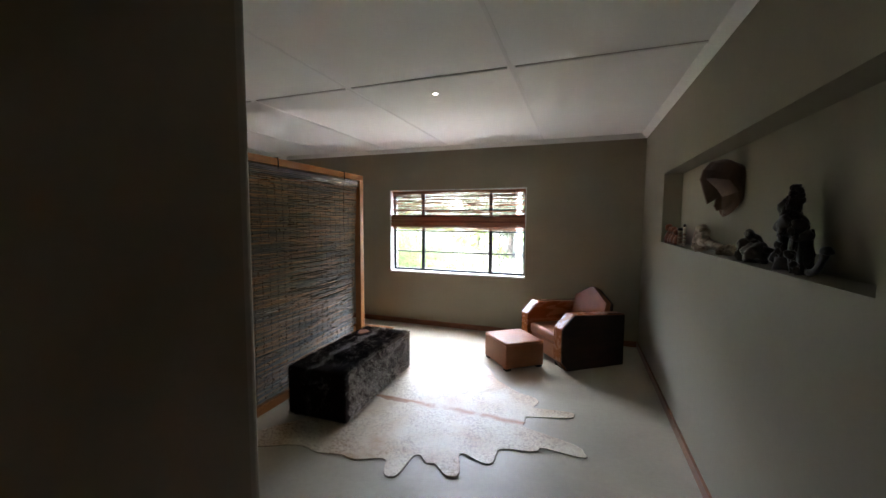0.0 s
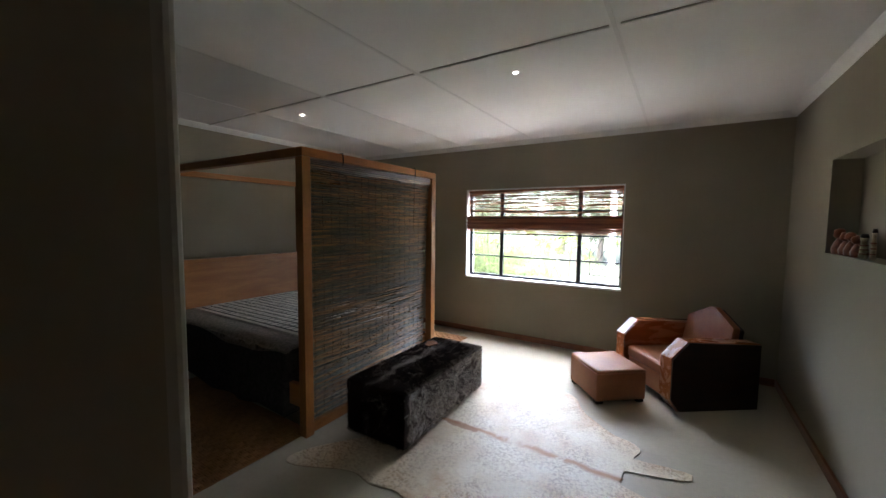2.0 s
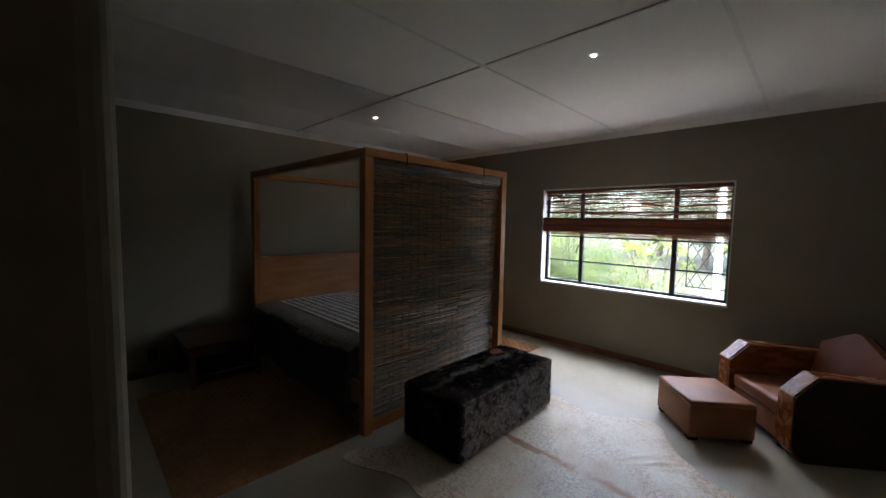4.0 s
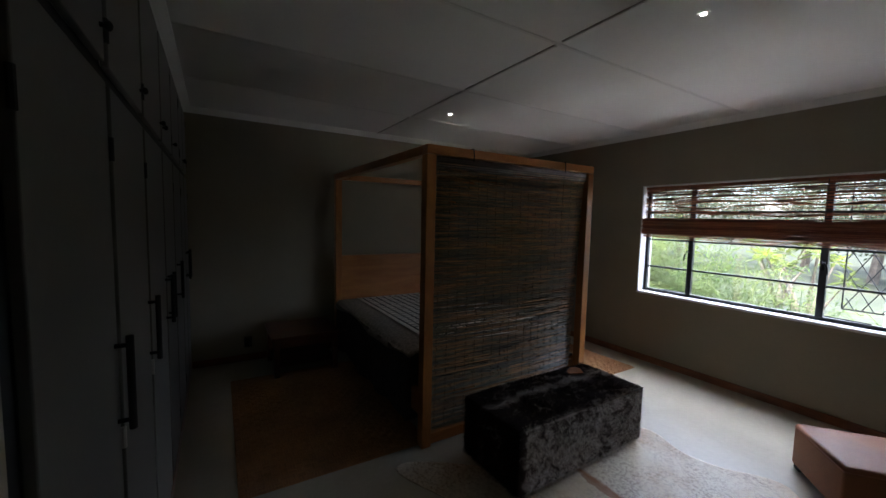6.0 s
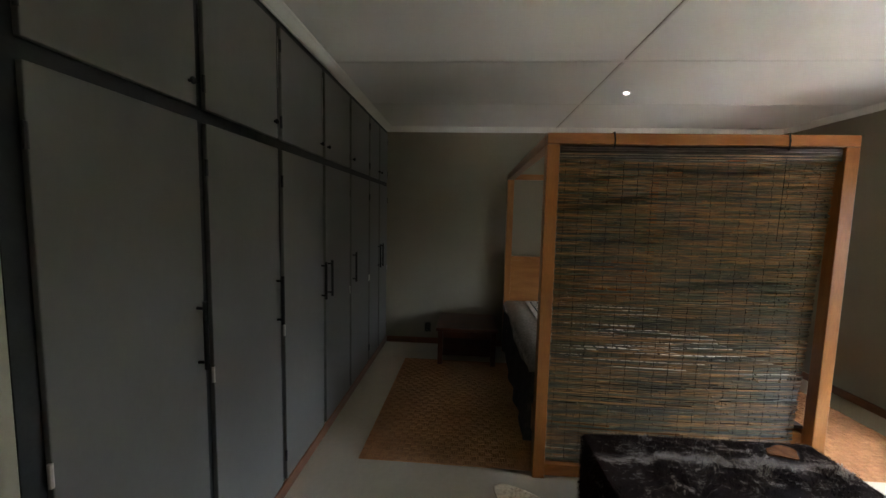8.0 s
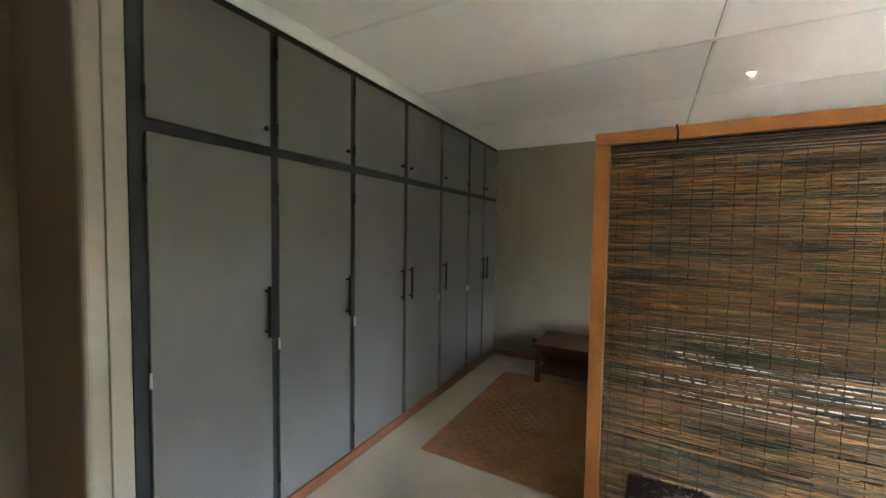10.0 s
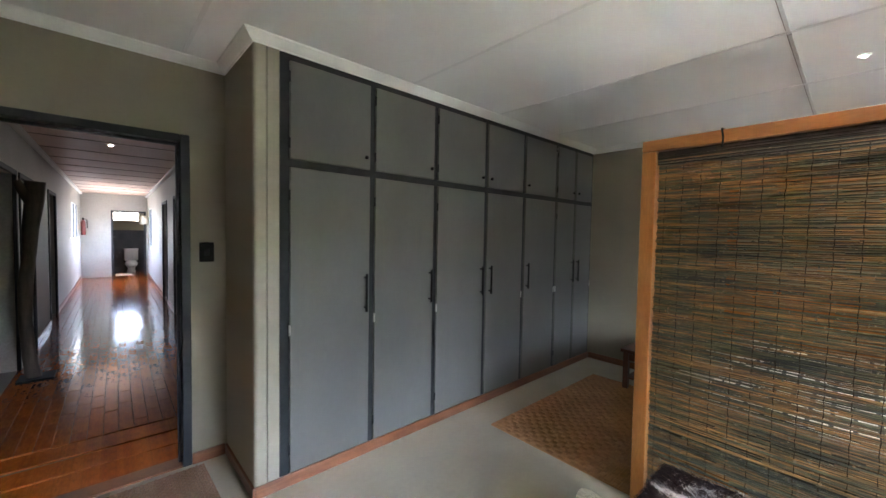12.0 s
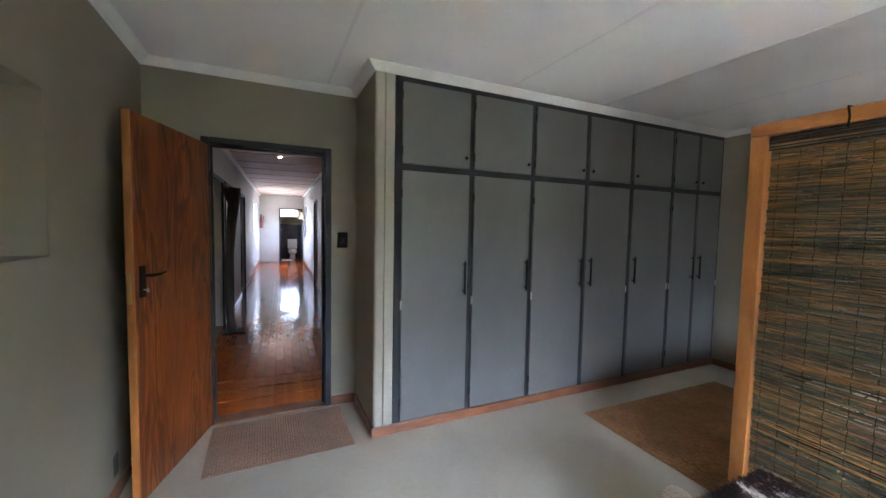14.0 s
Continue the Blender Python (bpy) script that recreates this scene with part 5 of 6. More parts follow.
tagged(part("bent_root", b, M_DARKWOOD, None, smooth=True, at=pose(NX - 0.01, 1.86, NZ0)), "dark bent root carving lying on the niche ledge", "carving")
# burl of wood
b = B()
blob(b, (0, 0.03, 0.065), (0.05, 0.055, 0.065), 3, 0.6, 3)
blob(b, (0, -0.05, 0.045), (0.05, 0.07, 0.045), 3, 0.6, 8)
tube(b, [(0, 0.03, 0.1), (0, 0.06, 0.14)], [0.03, 0.022], 8)
weather(b, 0.014, 26, 9)
tagged(part("wood_burl", b, M_DARKWOOD, None, smooth=True, at=pose(NX, 2.4, NZ0)), "dark knotted piece of weathered wood in the niche", "driftwood")
# bones
b = B()
tube(b, [(0, 0.13, 0.06), (0, 0.08, 0.075), (0, 0.03, 0.062), (0, -0.05, 0.048), (0, -0.13, 0.03)], [0.03, 0.03, 0.021, 0.018, 0.024], 12)
blob(b, (0.005, 0.15, 0.085), (0.03, 0.035, 0.036), 3, 0.6, 1)
blob(b, (0.0, 0.15, 0.034), (0.034, 0.038, 0.034), 3, 0.6, 5)
blob(b, (-0.02, 0.09, 0.1), (0.016, 0.02, 0.03), 2, 0.5, 7)
blob(b, (0.01, -0.15, 0.034), (0.028, 0.035, 0.034), 3, 0.6, 9)
blob(b, (-0.025, -0.12, 0.02), (0.022, 0.03, 0.02), 2, 0.5, 3)
weather(b, 0.009, 30, 12)
tagged(part("animal_bone", b, M_BONE, None, smooth=True, at=pose(NX - 0.02, 2.9, NZ0, 0, 0, 12)), "large pale weathered animal bone lying in the niche", "bone")
b = B()
tube(b, [(0, 0.15, 0.008), (0, 0.115, 0.05), (0, 0.07, 0.1), (0, 0.01, 0.137), (0, -0.05, 0.145), (0, -0.1, 0.12), (0, -0.12, 0.07)], [0.01, 0.016, 0.022, 0.028, 0.033, 0.034, 0.03], 12)
blob(b, (0, -0.12, 0.04), (0.032, 0.034, 0.042), 3, 0.5, 2)
weather(b, 0.006, 28, 15)
tagged(part("curved_bone", b, M_BONE, None, smooth=True, at=pose(NX, 3.25, NZ0)), "curved pale tusk-shaped bone in the niche", "bone")
for k, (y, h, mm, lab, r) in enumerate(((3.58, 0.15, M_BONE, "slim pale carved stick with dark top", 0.012), (3.71, 0.12, M_BONE, "small pale ringed bottle-shaped carving", 0.02))):
    b = B()
    tube(b, [(0, 0, 0), (0.004, 0.005, h * 0.45), (0, -0.004, h * 0.8), (0, -0.006, h)], [r, r * 0.9, r * 0.7, r * 0.9], 9)
    o = thing("small_carving", lab, "carving", pose(NX - 0.02, y, NZ0))
    part("stem", b, mm, o, "", True)
    b = B()
    tube(b, [(0, -0.006, h), (0, -0.007, h + 0.022)], [r * 1.0, r * 0.7], 9)
    part("cap", b, M_DARKWOOD, o, "dark cap", True)
    for q in range(3):
        b = B()
        tube(b, [(0, 0, h * (0.2 + 0.2 * q)), (0, 0, h * (0.2 + 0.2 * q) + 0.006)], r * 1.06, 9)
        part("ring", b, M_TERRA, o)
for k, (y, s) in enumerate(((3.8, 1.0), (3.89, 1.15), (3.99, 1.1), (4.09, 1.3))):
    b = B()
    tube(b, [(0, 0, 0), (0, 0, 0.03 * s), (0, 0, 0.06 * s), (0, 0, 0.085 * s), (0, 0, 0.1 * s)], [0.036 * s, 0.04 * s, 0.03 * s, 0.016 * s, 0.02 * s], 10)
    blob(b, (-0.015, 0.0, 0.105 * s), (0.024 * s, 0.024 * s, 0.026 * s), 2, 0.3, k)
    tagged(part("red_figurine", b, M_TERRA, None, smooth=True, at=pose(NX - 0.01, y, NZ0)), "small dark red carved ornament on the niche ledge", "ornament", "red ornaments")

# ---- passage beyond the doorway ----
PM = pose(0.09, 0.139, 0, 0, 0, -1.4)
PL, PR, PE, PH = 0.77, -0.8, -12.6, 2.56
TH2 = 0.15


def pstruct(name, bm, mat, label, category):
    bmesh.ops.transform(bm, matrix=PM, verts=bm.verts)
    return structure(name, bm, mat, label, category)


def wall_with(xa, xb, y0, y1, h, holes):
    """Wall along y with openings (ya, yb, za, zb), given from y1 downwards."""
    b = B()
    y = y1
    for ya, yb, za, zb in holes:
        box(b, xa, yb, 0, xb, y, h)
        if za > 0:
            box(b, xa, ya, 0, xb, yb, za)
        box(b, xa, ya, zb, xb, yb, h)
        y = ya
    box(b, xa, y0, 0, xb, y, h)
    return b


LDOORS = [(-2.9, -1.08), (-4.0, -3.15), (-6.35, -5.45)]
LWIN = (-11.3, -9.5, 1.25, 2.12)
RDOORS = [(-5.25, -4.35), (-7.35, -6.45)]
RWIN = (-11.6, -10.6, 1.0, 2.1)
pstruct("wall_passage_east", wall_with(PL, PL + TH2, PE, -0.03, PH, [(a, c, 0, 2.05) for c, a in []] + [(LDOORS[0][0], LDOORS[0][1], 0, 2.05), (LDOORS[1][0], LDOORS[1][1], 0, 2.05), (LDOORS[2][0], LDOORS[2][1], 0, 2.05), LWIN]), M_PASSWALL, "pale plaster passage wall with doorways and a window", "wall")
pstruct("wall_passage_west", wall_with(PR - TH2, PR, PE, -0.03, PH, [(RDOORS[0][0], RDOORS[0][1], 0, 2.05), (RDOORS[1][0], RDOORS[1][1], 0, 2.05), RWIN]), M_PASSWALL, "pale plaster passage wall with dark doorways", "wall")
EX0, EX1 = -0.72, 0.05
b = B()
box(b, PR - TH2, PE - 0.12, 0, EX0, PE, PH)
box(b, EX1, PE - 0.12, 0, PL + TH2, PE, PH)
box(b, EX0, PE - 0.12, 2.02, EX1, PE, PH)
pstruct("wall_passage_end", b, M_PASSWALL, "pale plaster wall at the passage end", "wall")
b = B()
box(b, PR - 0.6, PE - 2.2, PH, PL + 0.6, -0.02, PH + 0.08)
pstruct("ceiling_passage", b, M_BOARD, "cream boarded passage ceiling", "ceiling")
b = B()
for k in range(13):
    y = -0.6 - k * 0.9
    box(b, PR, y - 0.01, PH - 0.006, PL, y + 0.01, PH + 0.001)
pstruct("ceiling_passage_trim", b, M_JOINT, "dark joints across the passage ceiling boards", "trim")
for nm, xa, xb in (("east", PL - 0.05, PL), ("west", PR, PR + 0.05)):
    b = B()
    box(b, xa, PE, PH - 0.05, xb, -0.03, PH - 0.002)
    pstruct("cornice_passage_" + nm, b, M_CORNICE, "white passage cornice", "cornice")
for nm, xa, xb, holes in (("east", PL - 0.014, PL + 0.001, LDOORS), ("west", PR - 0.001, PR + 0.014, RDOORS)):
    b = B()
    y = -0.03
    for ya, yb in holes:
        box(b, xa, yb + 0.05, 0, xb, y, 0.08)
        y = ya - 0.05
    box(b, xa, PE, 0, xb, y, 0.08)
    pstruct("baseboard_passage_" + nm, b, M_SKIRT, "brown passage skirting", "skirting")
# dark rooms behind the doorways, closed boxes
for nm, sgn, doors in (("east", 1, LDOORS), ("west", -1, RDOORS)):
    b = B()
    x = (PL + TH2) if sgn > 0 else (PR - TH2)
    for ya, yb in doors:
        o = x + sgn * 1.6
        lo, hi = min(x, o), max(x, o)
        box(b, lo, ya - 0.3, 0, hi, ya - 0.25, PH)
        box(b, lo, yb + 0.25, 0, hi, yb + 0.3, PH)
        box(b, min(o, o + sgn * 0.05), ya - 0.3, 0, max(o, o + sgn * 0.05), yb + 0.3, PH)
        box(b, lo, ya - 0.25, PH - 0.03, hi, yb + 0.25, PH - 0.001)
        box(b, lo, ya - 0.25, -0.03, hi, yb + 0.25, 0.0)
    pstruct("wall_side_rooms_" + nm, b, M_DARKROOM, "dim unlit room behind a passage doorway", "wall")
for sgn, x, doors in ((1, PL, LDOORS), (-1, PR, RDOORS)):
    for i, (ya, yb) in enumerate(doors):
        o = thing("passage_door_frame", "charcoal steel door frame in the pale passage wall", "door frame", PM.copy(), "passage door frames")
        b = B()
        for y in (ya - 0.045, yb - 0.005):
            rbox(b, x - 0.016, y, 0, x + 0.016, y + 0.05, 2.09, 0.004, 1)
        part("jamb", b, M_STEEL, o)
        b = B()
        rbox(b, x - 0.016, ya + 0.006, 2.04, x + 0.016, yb - 0.006, 2.09, 0.004, 1)
        part("head", b, M_STEEL, o)
        if (sgn, i) == (1, 1):
            b = B()
            rbox(b, x + 0.03, ya + 0.008, 0.01, x + 0.065, yb - 0.008, 2.038, 0.003, 1)
            d = part("door_leaf", b, M_PASSWALL, o, "pale closed door leaf")
            b = B()
            rbox(b, x + 0.02, ya + 0.05, 0.96, x + 0.029, ya + 0.09, 1.12, 0.002, 1)
            tube(b, [(x + 0.025, ya + 0.07, 1.06), (x - 0.02, ya + 0.07, 1.06), (x - 0.025, ya + 0.17, 1.06)], 0.008, 6)
            part("handle", b, M_BLACK, d, "black lever")
# end door frame, toilet room
o = thing("passage_door_frame", "charcoal steel frame round the open toilet doorway", "door frame", PM.copy(), "passage door frames")
b = B()
rbox(b, EX0 - 0.04, PE - 0.02, 0, EX0 + 0.01, PE + 0.015, 2.06, 0.004, 1)
rbox(b, EX1 - 0.01, PE - 0.02, 0, EX1 + 0.04, PE + 0.015, 2.06, 0.004, 1)
part("jamb", b, M_STEEL, o)
b = B()
rbox(b, EX0 + 0.011, PE - 0.02, 2.01, EX1 - 0.011, PE + 0.015, 2.06, 0.004, 1)
part("head", b, M_STEEL, o)
TE = PE - 1.7
b = B()
box(b, PR - 0.1, TE, 0, PR, PE - 0.12, PH)
box(b, PL, TE, 0, PL + 0.1, PE - 0.12, PH)
box(b, PR - 0.1, TE - 0.1, 1.45, PL + 0.1, TE, 1.79)
box(b, PR - 0.1, TE - 0.1, 2.06, PL + 0.1, TE, PH)
box(b, PR - 0.1, TE - 0.1, 1.79, EX0 + 0.08, TE, 2.06)
box(b, EX1 - 0.02, TE - 0.1, 1.79, PL + 0.1, TE, 2.06)
pstruct("wall_toilet", b, M_WALL, "olive plaster upper wall of the toilet room", "wall")
b = B()
box(b, PR, TE - 0.1, 0, PL, TE + 0.012, 1.45)
pstruct("wall_toilet_tiles", b, M_TILE, "dark tiled lower wall of the toilet room", "wall")
o = thing("toilet", "white porcelain close-coupled toilet against dark tiles", "toilet", PM @ pose(-0.42, TE + 0.02, 0))
b = B()
rbox(b, -0.19, 0.0, 0.4, 0.19, 0.17, 0.78, 0.025, 3)
tk = part("cistern", b, M_PORC, o, "", True)
b = B()
rbox(b, -0.2, -0.005, 0.78, 0.2, 0.18, 0.815, 0.01, 2)
part("lid", b, M_PORC, tk, "", True)
b = B()
blob(b, (0, 0.38, 0.3), (0.18, 0.25, 0.13), 3)
tube(b, [(0, 0.25, 0), (0, 0.27, 0.12), (0, 0.32, 0.28)], [0.13, 0.1, 0.14], 14)
part("bowl", b, M_PORC, o, "", True)
b = B()
blob(b, (0, 0.38, 0.42), (0.19, 0.25, 0.025), 3)
part("seat", b, M_PORC, o, "closed white seat", True)
b = B()
rbox(b, -0.42, -13.5, 0.0, 0.0, -12.85, 0.012, 0.004, 1, PM)
tagged(part("bath_mat", b, M_CREAMCLOTH), "small pale bath mat in front of the toilet", "mat")
# driftwood post on its base
o = thing("driftwood_post", "tall grey driftwood branch on a dark base plate", "sculpture", PM @ pose(0.6, -2.5, 0))
b = B()
pts = [(0.02, 0, 0.02), (0.05, 0.01, 0.25), (0.07, 0.0, 0.6), (0.06, 0.02, 0.95), (0.03, 0.0, 1.25), (0.02, -0.01, 1.5), (-0.01, 0, 1.75), (-0.02, 0.0, 1.95)]
tube(b, pts, [0.06, 0.05, 0.05, 0.055, 0.05, 0.06, 0.07, 0.075], 12)
tube(b, [(0.0, 0, 1.7), (0.06, 0.03, 1.85), (0.1, 0.04, 1.95)], [0.04, 0.04, 0.03], 8)
for v in b.verts:
    v.co += v.co.normalized() * 0.012 * noise.noise(v.co * 9)
part("branch", b, M_TREE, o, "weathered grey branch", True)
b = B()
rbox(b, -0.13, -0.13, 0.0, 0.13, 0.13, 0.022, 0.004, 1)
part("base", b, M_BLACK, o, "dark base plate")
# fire extinguisher, wall lamp, passage light
o = thing("fire_extinguisher", "red fire extinguisher hung on the passage wall", "extinguisher", PM @ pose(PL - 0.075, -12.3, 1.3))
b = B()
tube(b, [(0, 0, 0), (0, 0, 0.03), (0, 0, 0.38), (0, 0, 0.44)], [0.045, 0.055, 0.055, 0.025], 14)
part("cylinder", b, M_RED, o, "", True)
b = B()
tube(b, [(0, 0, 0.44), (0, 0, 0.5)], [0.02, 0.025], 8)
tube(b, [(0, 0, 0.48), (-0.08, 0.0, 0.44), (-0.09, 0, 0.2)], 0.012, 6)
part("valve", b, M_BLACK, o, "black valve and hose", True)
o = thing("wall_lamp", "cream conical wall lamp on the passage wall", "wall lamp", PM @ pose(PR + 0.002, -11.9, 1.75))
b = B()
rbox(b, 0, -0.05, -0.06, 0.02, 0.05, 0.06, 0.004, 1)
part("bracket", b, M_STEEL, o)
b = B()
tube(b, [(0.1, 0, 0.16), (0.1, 0, -0.1)], [0.09, 0.13], 16)
part("shade", b, M_CREAM, o, "cream cloth shade", True)
o = thing("downlight", "small round downlight in the passage ceiling, switched on", "downlight", PM @ pose(0.02, -3.45, PH), "ceiling downlights")
b = B()
tube(b, [(0, 0, 0.0), (0, 0, -0.008)], 0.04, 20)
part("trim_ring", b, M_CORNICE, o)
b = B()
tube(b, [(0, 0, -0.0082), (0, 0, -0.011)], 0.019, 16)
part("bulb", b, M_GLOWLAMP, o)
# windows of the passage: frames, and the daylight standing in them
for nm, x, (ya, yb, za, zb), turn in (("window_2", PL + 0.014, LWIN, 90), ("window_3", PR - 0.014, RWIN, -90)):
    o = thing(nm, "bright steel passage window", "window", PM.copy(), "", "structure")
    for k in range(3):
        y = ya + (yb - ya) * k / 2
        b = B()
        box(b, x - 0.015, y - 0.015, za, x + 0.015, y + 0.015, zb)
        part("mullion", b, M_STEEL, o)
lamp("daylight_passage_east", "AREA", PM @ pose(PL + 0.03, (LWIN[0] + LWIN[1]) / 2, (LWIN[2] + LWIN[3]) / 2, 0, 90, 0), 0.75, (0.95, 0.98, 1.0), (LWIN[3] - LWIN[2], LWIN[1] - LWIN[0]))
lamp("daylight_passage_west", "AREA", PM @ pose(PR - 0.03, (RWIN[0] + RWIN[1]) / 2, (RWIN[2] + RWIN[3]) / 2, 0, -90, 0), 0.5, (0.95, 0.98, 1.0), (RWIN[3] - RWIN[2], RWIN[1] - RWIN[0]))
lamp("daylight_toilet", "AREA", PM @ pose(-0.25, TE - 0.06, 1.92, 90, 0, 0), 0.055, (0.95, 0.98, 1.0), (0.62, 0.26))

# ---- garden outside the window ----
b = B()
box(b, -60, YW + 0.25, -0.55, 60, 140, -0.3)
structure("ground", b, M_LAWN, "dry grassy garden ground", "ground")
b = B()
box(b, -14, YW + 0.25, -0.298, 10, YW + 4.6, -0.27)
structure("pavement", b, M_PAVE, "pale paved garden path", "paving")


def frond_bush(name, label, x, y, z, n, ln, width, mat, seed, up=1.1, droop=0.9, cat="shrub"):
    """A clump of long arching leaves out of one crown."""
    r = random.Random(seed)
    o = thing(name, label, cat, pose(x, y, z))
    vs, fs = [], []
    for k in range(n):
        a, l = r.uniform(0, 2 * math.pi), ln * r.uniform(0.6, 1.15)
        tilt = r.uniform(0.15, 1.0) * droop
        d = Vector((math.cos(a), math.sin(a), 0))
        s = d.cross(Vector((0, 0, 1)))
        p = Vector((r.uniform(-0.15, 0.15), r.uniform(-0.15, 0.15), 0))
        seg = 6
        for i in range(seg + 1):
            f = i / seg
            c = p + d * (l * f * tilt) + Vector((0, 0, l * up * (f - 0.45 * tilt * f * f)))
            vs += [c - s * width * 0.3, c + s * width * 0.3]
        q = len(vs) - 2 * (seg + 1)
        fs += [(q + 2 * i, q + 2 * i + 1, q + 2 * i + 3, q + 2 * i + 2) for i in range(seg)]
        for i in range(26):                       # slim leaflets in pairs along the stem
            f = 0.18 + 0.82 * (i // 2) / 12.5
            c = p + d * (l * f * tilt) + Vector((0, 0, l * up * (f - 0.45 * tilt * f * f)))
            g = (s * (1 if i % 2 else -1) * r.uniform(0.6, 1.0) + d * r.uniform(0.3, 0.8) + Vector((0, 0, r.uniform(-0.3, 0.7)))).normalized()
            e = g.cross(Vector((r.uniform(-0.4, 0.4), r.uniform(-0.4, 0.4), 1))).normalized() * width * r.uniform(0.7, 1.1)
            ll = l * r.uniform(0.1, 0.19)
            n0 = len(vs)
            vs += [c, c + g * ll * 0.45 + e, c + g * ll - Vector((0, 0, ll * 0.25)), c + g * ll * 0.45 - e]
            fs.append((n0, n0 + 1, n0 + 2, n0 + 3))
    me = bpy.data.meshes.new("leaves")
    me.from_pydata(vs, [], fs)
    me.materials.append(mat)
    lv = new("leaves", me)
    lv.parent = o
    lv["kind"] = "stuff"
    b = B()
    tube(b, [(0, 0, -0.02), (0.01, 0, 0.25)], [0.06, 0.04], 8)
    part("stem", b, M_BARK, o)


rg = random.Random(31)
for k, (x, y, n, l, w, mm, z) in enumerate((
        (-3.2, 8.0, 700, 1.7, 0.006, M_LEAF, -0.3), (-2.35, 7.7, 520, 1.45, 0.006, M_LEAF2, -0.3), (-4.4, 8.5, 600, 1.95, 0.007, M_LEAF2, -0.3), (-1.75, 7.3, 380, 1.1, 0.006, M_LEAF, -0.3),
        (-4.0, 9.4, 420, 1.9, 0.008, M_LEAF2, -0.3), (-5.8, 8.9, 600, 2.3, 0.008, M_LEAF2, -0.3), (-0.95, 7.9, 240, 0.9, 0.006, M_LEAF, -0.3), (-7.0, 10.8, 500, 2.6, 0.012, M_LEAF2, -0.3))):
    frond_bush("grassy_shrub", "green arching feathery shrub in the garden bed", x, y, z, int(n * 0.17), l, w * 1.7, mm, 100 + k, 1.1, 1.1)
for k, (x, y) in enumerate(((-2.1, 9.6), (-0.5, 10.2), (1.2, 9.8), (-3.2, 12.0), (2.2, 11.6), (-5.4, 11.6), (-8.0, 13.4))):
    o = thing("flowering_shrub", "yellow-green broad-leaved shrub on forked stems", "shrub", pose(x, y, -0.3))
    for q in range(5):
        a, h = q * 1.27 + k, rg.uniform(1.0, 1.7)
        tx, ty = math.cos(a) * 0.45 * h, math.sin(a) * 0.45 * h
        b = B()
        tube(b, [(0, 0, 0), (tx * 0.4, ty * 0.4, h * 0.5), (tx, ty, h)], [0.04, 0.03, 0.018], 7)
        br = part("branch", b, M_BARK, o)
        vs, fs = [], []
        for i in range(34):
            aa, el = rg.uniform(0, 6.28), rg.uniform(-0.3, 0.9)
            d = Vector((math.cos(aa) * math.cos(el), math.sin(aa) * math.cos(el), math.sin(el)))
            s = d.cross(Vector((0, 0, 1))).normalized()
            l, w = rg.uniform(0.18, 0.34), rg.uniform(0.02, 0.035)
            c = Vector((tx, ty, h)) + d * 0.03
            n = len(vs)
            vs += [c, c + d * l * 0.5 - s * w, c + d * l - Vector((0, 0, 0.06)), c + d * l * 0.5 + s * w]
            fs.append((n, n + 1, n + 2, n + 3))
        me = bpy.data.meshes.new("leaves")
        me.from_pydata(vs, [], fs)
        me.materials.append(M_LEAF4 if q % 2 else M_LEAF2)
        lv = new("leaves", me)
        lv.parent = br
        lv["kind"] = "stuff"


def tree(x, y, h, spread, seed, mat):
    """Tapered trunk, limbs and a loose crown of leaf clumps."""
    r = random.Random(seed)
    o = thing("tree", "green garden tree with a loose uneven crown", "tree", pose(x, y, -0.3), "garden trees")
    b = B()
    tube(b, [(0, 0, 0), (0.1, 0, h * 0.3), (0.0, 0.1, h * 0.6), (0.1, 0, h * 0.85)], [0.16, 0.12, 0.08, 0.03], 9)
    for k in range(7):
        a, z = k * 0.9 + seed, h * (0.3 + 0.08 * k)
        tube(b, [(0.05, 0, z), (math.cos(a) * spread * 0.5, math.sin(a) * spread * 0.5, z + h * 0.12), (math.cos(a) * spread * 0.9, math.sin(a) * spread * 0.9, z + h * 0.18)], [0.06, 0.04, 0.015], 6)
    part("trunk", b, M_BARK, o)
    vs, fs = [], []
    for c in range(150):
        a, q = r.uniform(0, 6.28), r.random() ** 0.6
        cz = h * r.uniform(0.3, 1.0)
        k = spread * q * (1.1 - 0.5 * abs(cz / h - 0.6))
        cx, cy, cr = math.cos(a) * k, math.sin(a) * k, r.uniform(0.25, 0.6)
        for i in range(75):
            p = Vector((r.gauss(cx, cr * 0.5), r.gauss(cy, cr * 0.5), r.gauss(cz, cr * 0.4)))
            d = Vector((r.uniform(-1, 1), r.uniform(-1, 1), r.uniform(-0.8, 0.5))).normalized()
            s = d.cross(Vector((r.uniform(-1, 1), r.uniform(-1, 1), 1))).normalized() * 0.03
            n = len(vs)
            vs += [p, p + d * 0.05 + s, p + d * 0.12, p + d * 0.05 - s]
            fs.append((n, n + 1, n + 2, n + 3))
    me = bpy.data.meshes.new("crown")
    me.from_pydata(vs, [], fs)
    me.materials.append(mat)
    c = new("crown", me)
    c.parent = o
    c["kind"] = "stuff"


for k, (x, y, h, s) in enumerate(((-9, 19, 4.4, 2.6), (-3.2, 20, 3.9, 2.6), (1.5, 19, 4.4, 2.6), (6, 22, 5.0, 2.8), (-15, 22, 5.5, 3.2), (-6, 24, 5.0, 3.0), (-12, 26, 6.0, 3.4), (-0.5, 25, 5.4, 3.2))):
    tree(x, y, h, s, 40 + k, M_LEAF3)

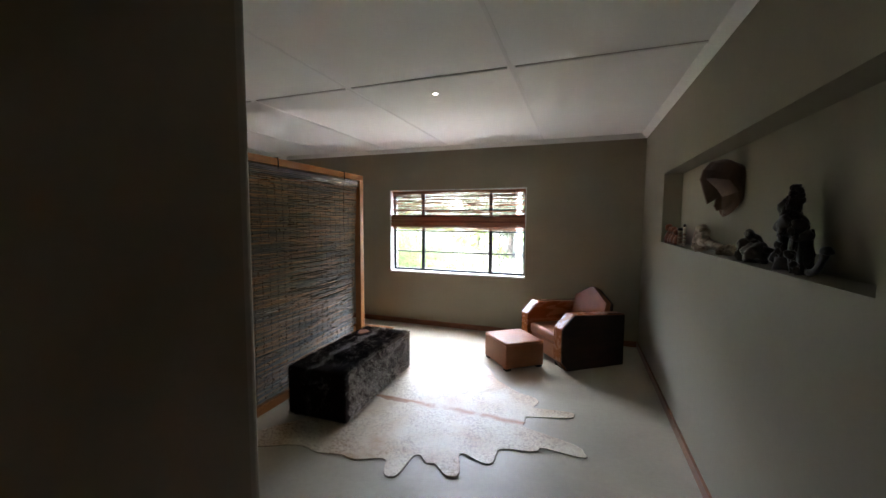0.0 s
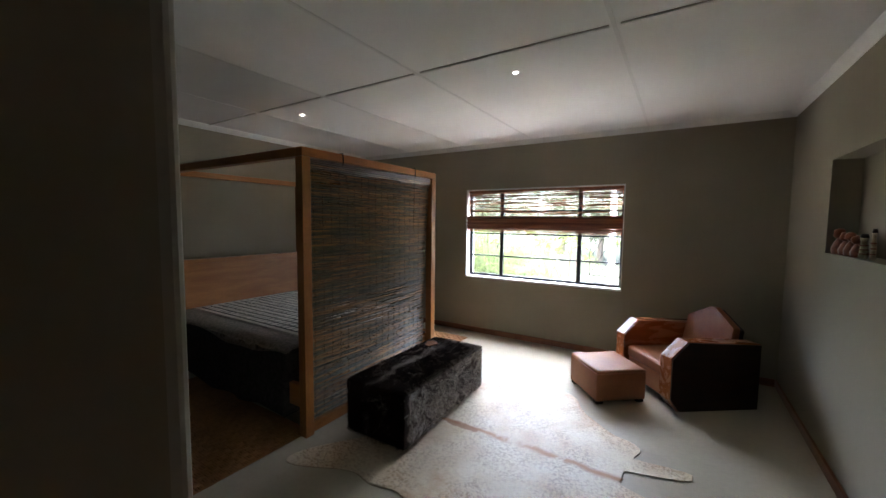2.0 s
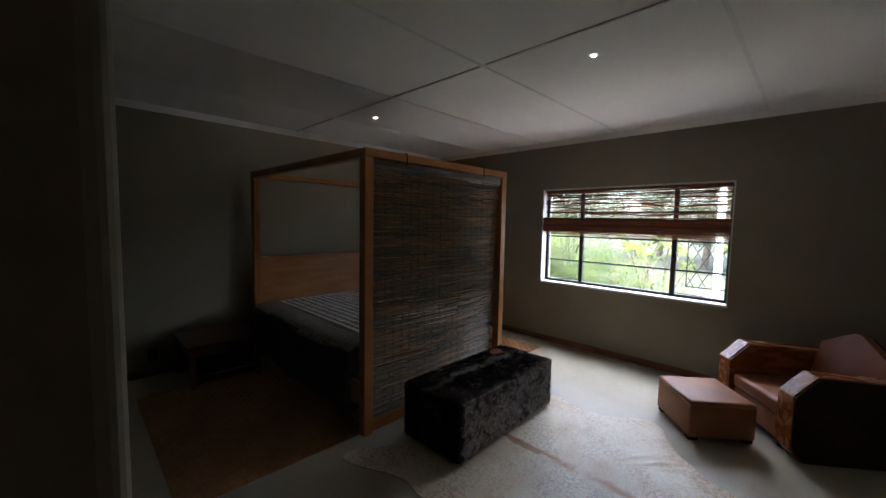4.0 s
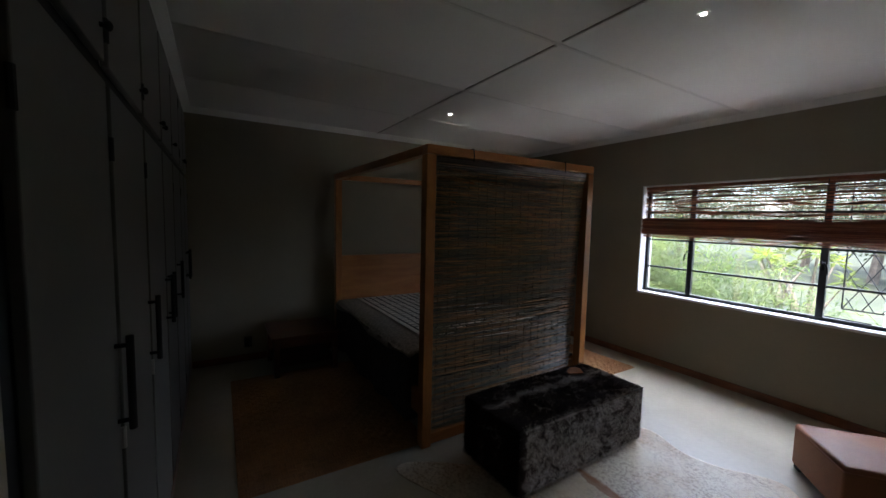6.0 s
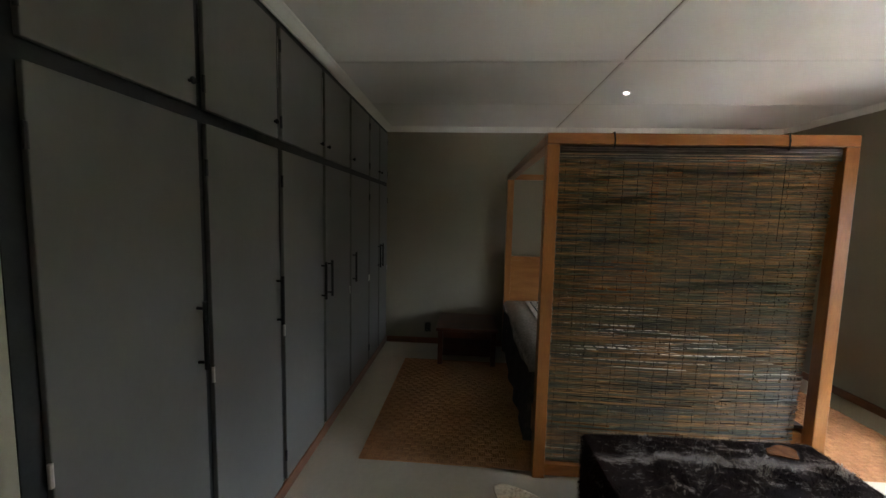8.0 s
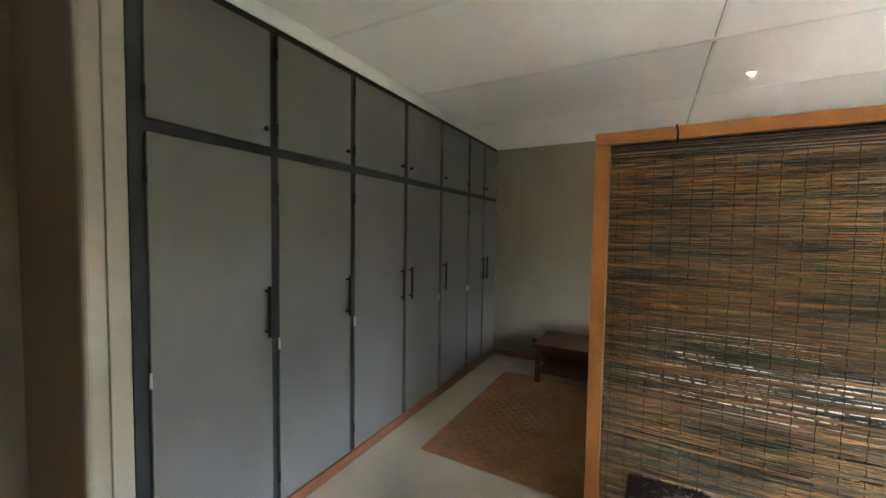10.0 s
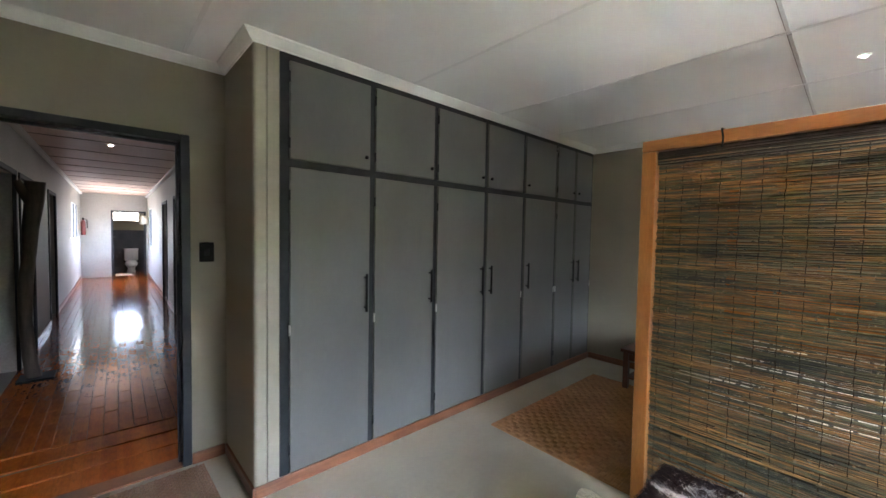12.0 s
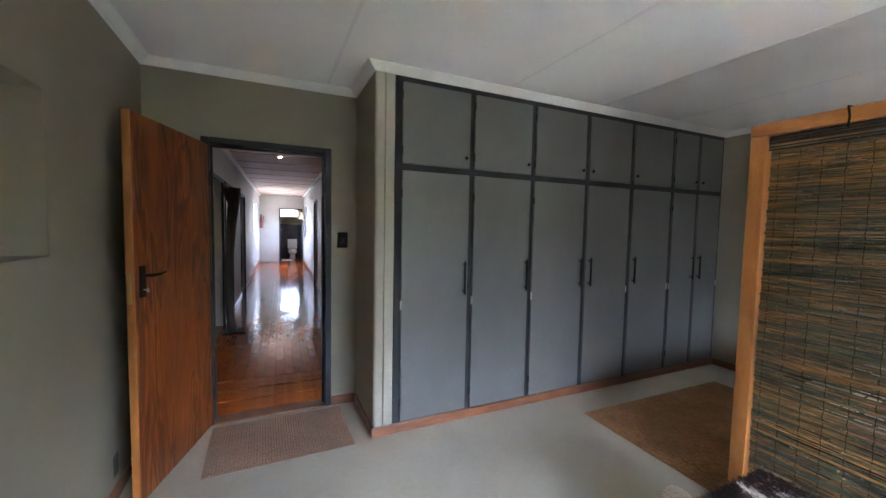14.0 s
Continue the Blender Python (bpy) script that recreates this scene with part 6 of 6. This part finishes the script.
# white post beyond the shrubs
o = thing("garden_post", "white painted square post in the garden bed", "post", pose(-0.93, 8.0, -0.3))
b = B()
rbox(b, -0.048, -0.048, 0, 0.048, 0.048, 2.5, 0.006, 2)
part("shaft", b, M_REVEAL, o)
b = B()
rbox(b, -0.065, -0.065, 2.5, 0.065, 0.065, 2.54, 0.006, 2)
part("cap", b, M_REVEAL, o)

# ---- passage floor, block by block ----
b = B()
box(b, PR - 2.0, TE - 0.1, -0.1, PL + 2.0, -0.004, -0.012)
pf = pstruct("floor_passage", b, M_JOINT, "glossy red-brown wooden block floor in the passage", "floor")
rp = random.Random(77)
spots = []
y = -0.006
while y > -0.7:                                   # boards across, by the doorway
    spots.append((PR - 0.02, y - 0.115, PL - PR + 0.04, 0.113))
    y -= 0.117
yb = y
BW, BL = 0.088, 0.29
nx = int((PL - PR) / BW)
for i in range(nx + 1):
    yy = yb - (BL * 0.5 if i % 2 else 0.0)
    if i % 2:
        spots.append((PR + i * BW, yb - BL * 0.5, BW - 0.0016, BL * 0.5 - 0.0016))
    while yy > TE:
        spots.append((PR + i * BW, yy - BL, BW - 0.0016, BL - 0.0016))
        yy -= BL
spots.sort(key=lambda s: -s[1])


def block(w, l):
    b = B()
    rbox(b, 0, 0, -0.012, w, l, 0.0, 0.0014, 1)
    me = bpy.data.meshes.new("plank")
    b.to_mesh(me)
    b.free()
    me.materials.append(M_PLANK)
    return me


meshes = {}
for x, y, w, l in spots[:300]:
    key = (round(w, 3), round(l, 3))
    if key not in meshes:
        meshes[key] = block(w, l)
    ob = share("plank", meshes[key], pf, PM @ pose(x, y, rp.uniform(-0.001, 0.0), rp.uniform(-0.3, 0.3), rp.uniform(-0.5, 0.5)))
vs, fs = [], []
for x, y, w, l in spots[300:]:
    n, dz, tl = len(vs), rp.uniform(-0.0015, 0), rp.uniform(-0.0009, 0.0009)
    for zz, e in ((-0.011, 0), (dz - 0.0012, 0), (dz, 0.0014)):
        vs += [tuple(PM @ Vector(p)) for p in ((x + e, y + e, zz - tl), (x + w - e, y + e, zz + tl), (x + w - e, y + l - e, zz + tl), (x + e, y + l - e, zz - tl))]
    for q in (0, 4):
        fs += [(n + q + k, n + q + (k + 1) % 4, n + q + 4 + (k + 1) % 4, n + q + 4 + k) for k in range(4)]
    fs.append((n + 8, n + 9, n + 10, n + 11))
me = bpy.data.meshes.new("far_blocks")
me.from_pydata(vs, [], fs)
me.materials.append(M_PLANK)
fb = new("far_blocks", me)
fb.parent = pf
fb["kind"] = "stuff"
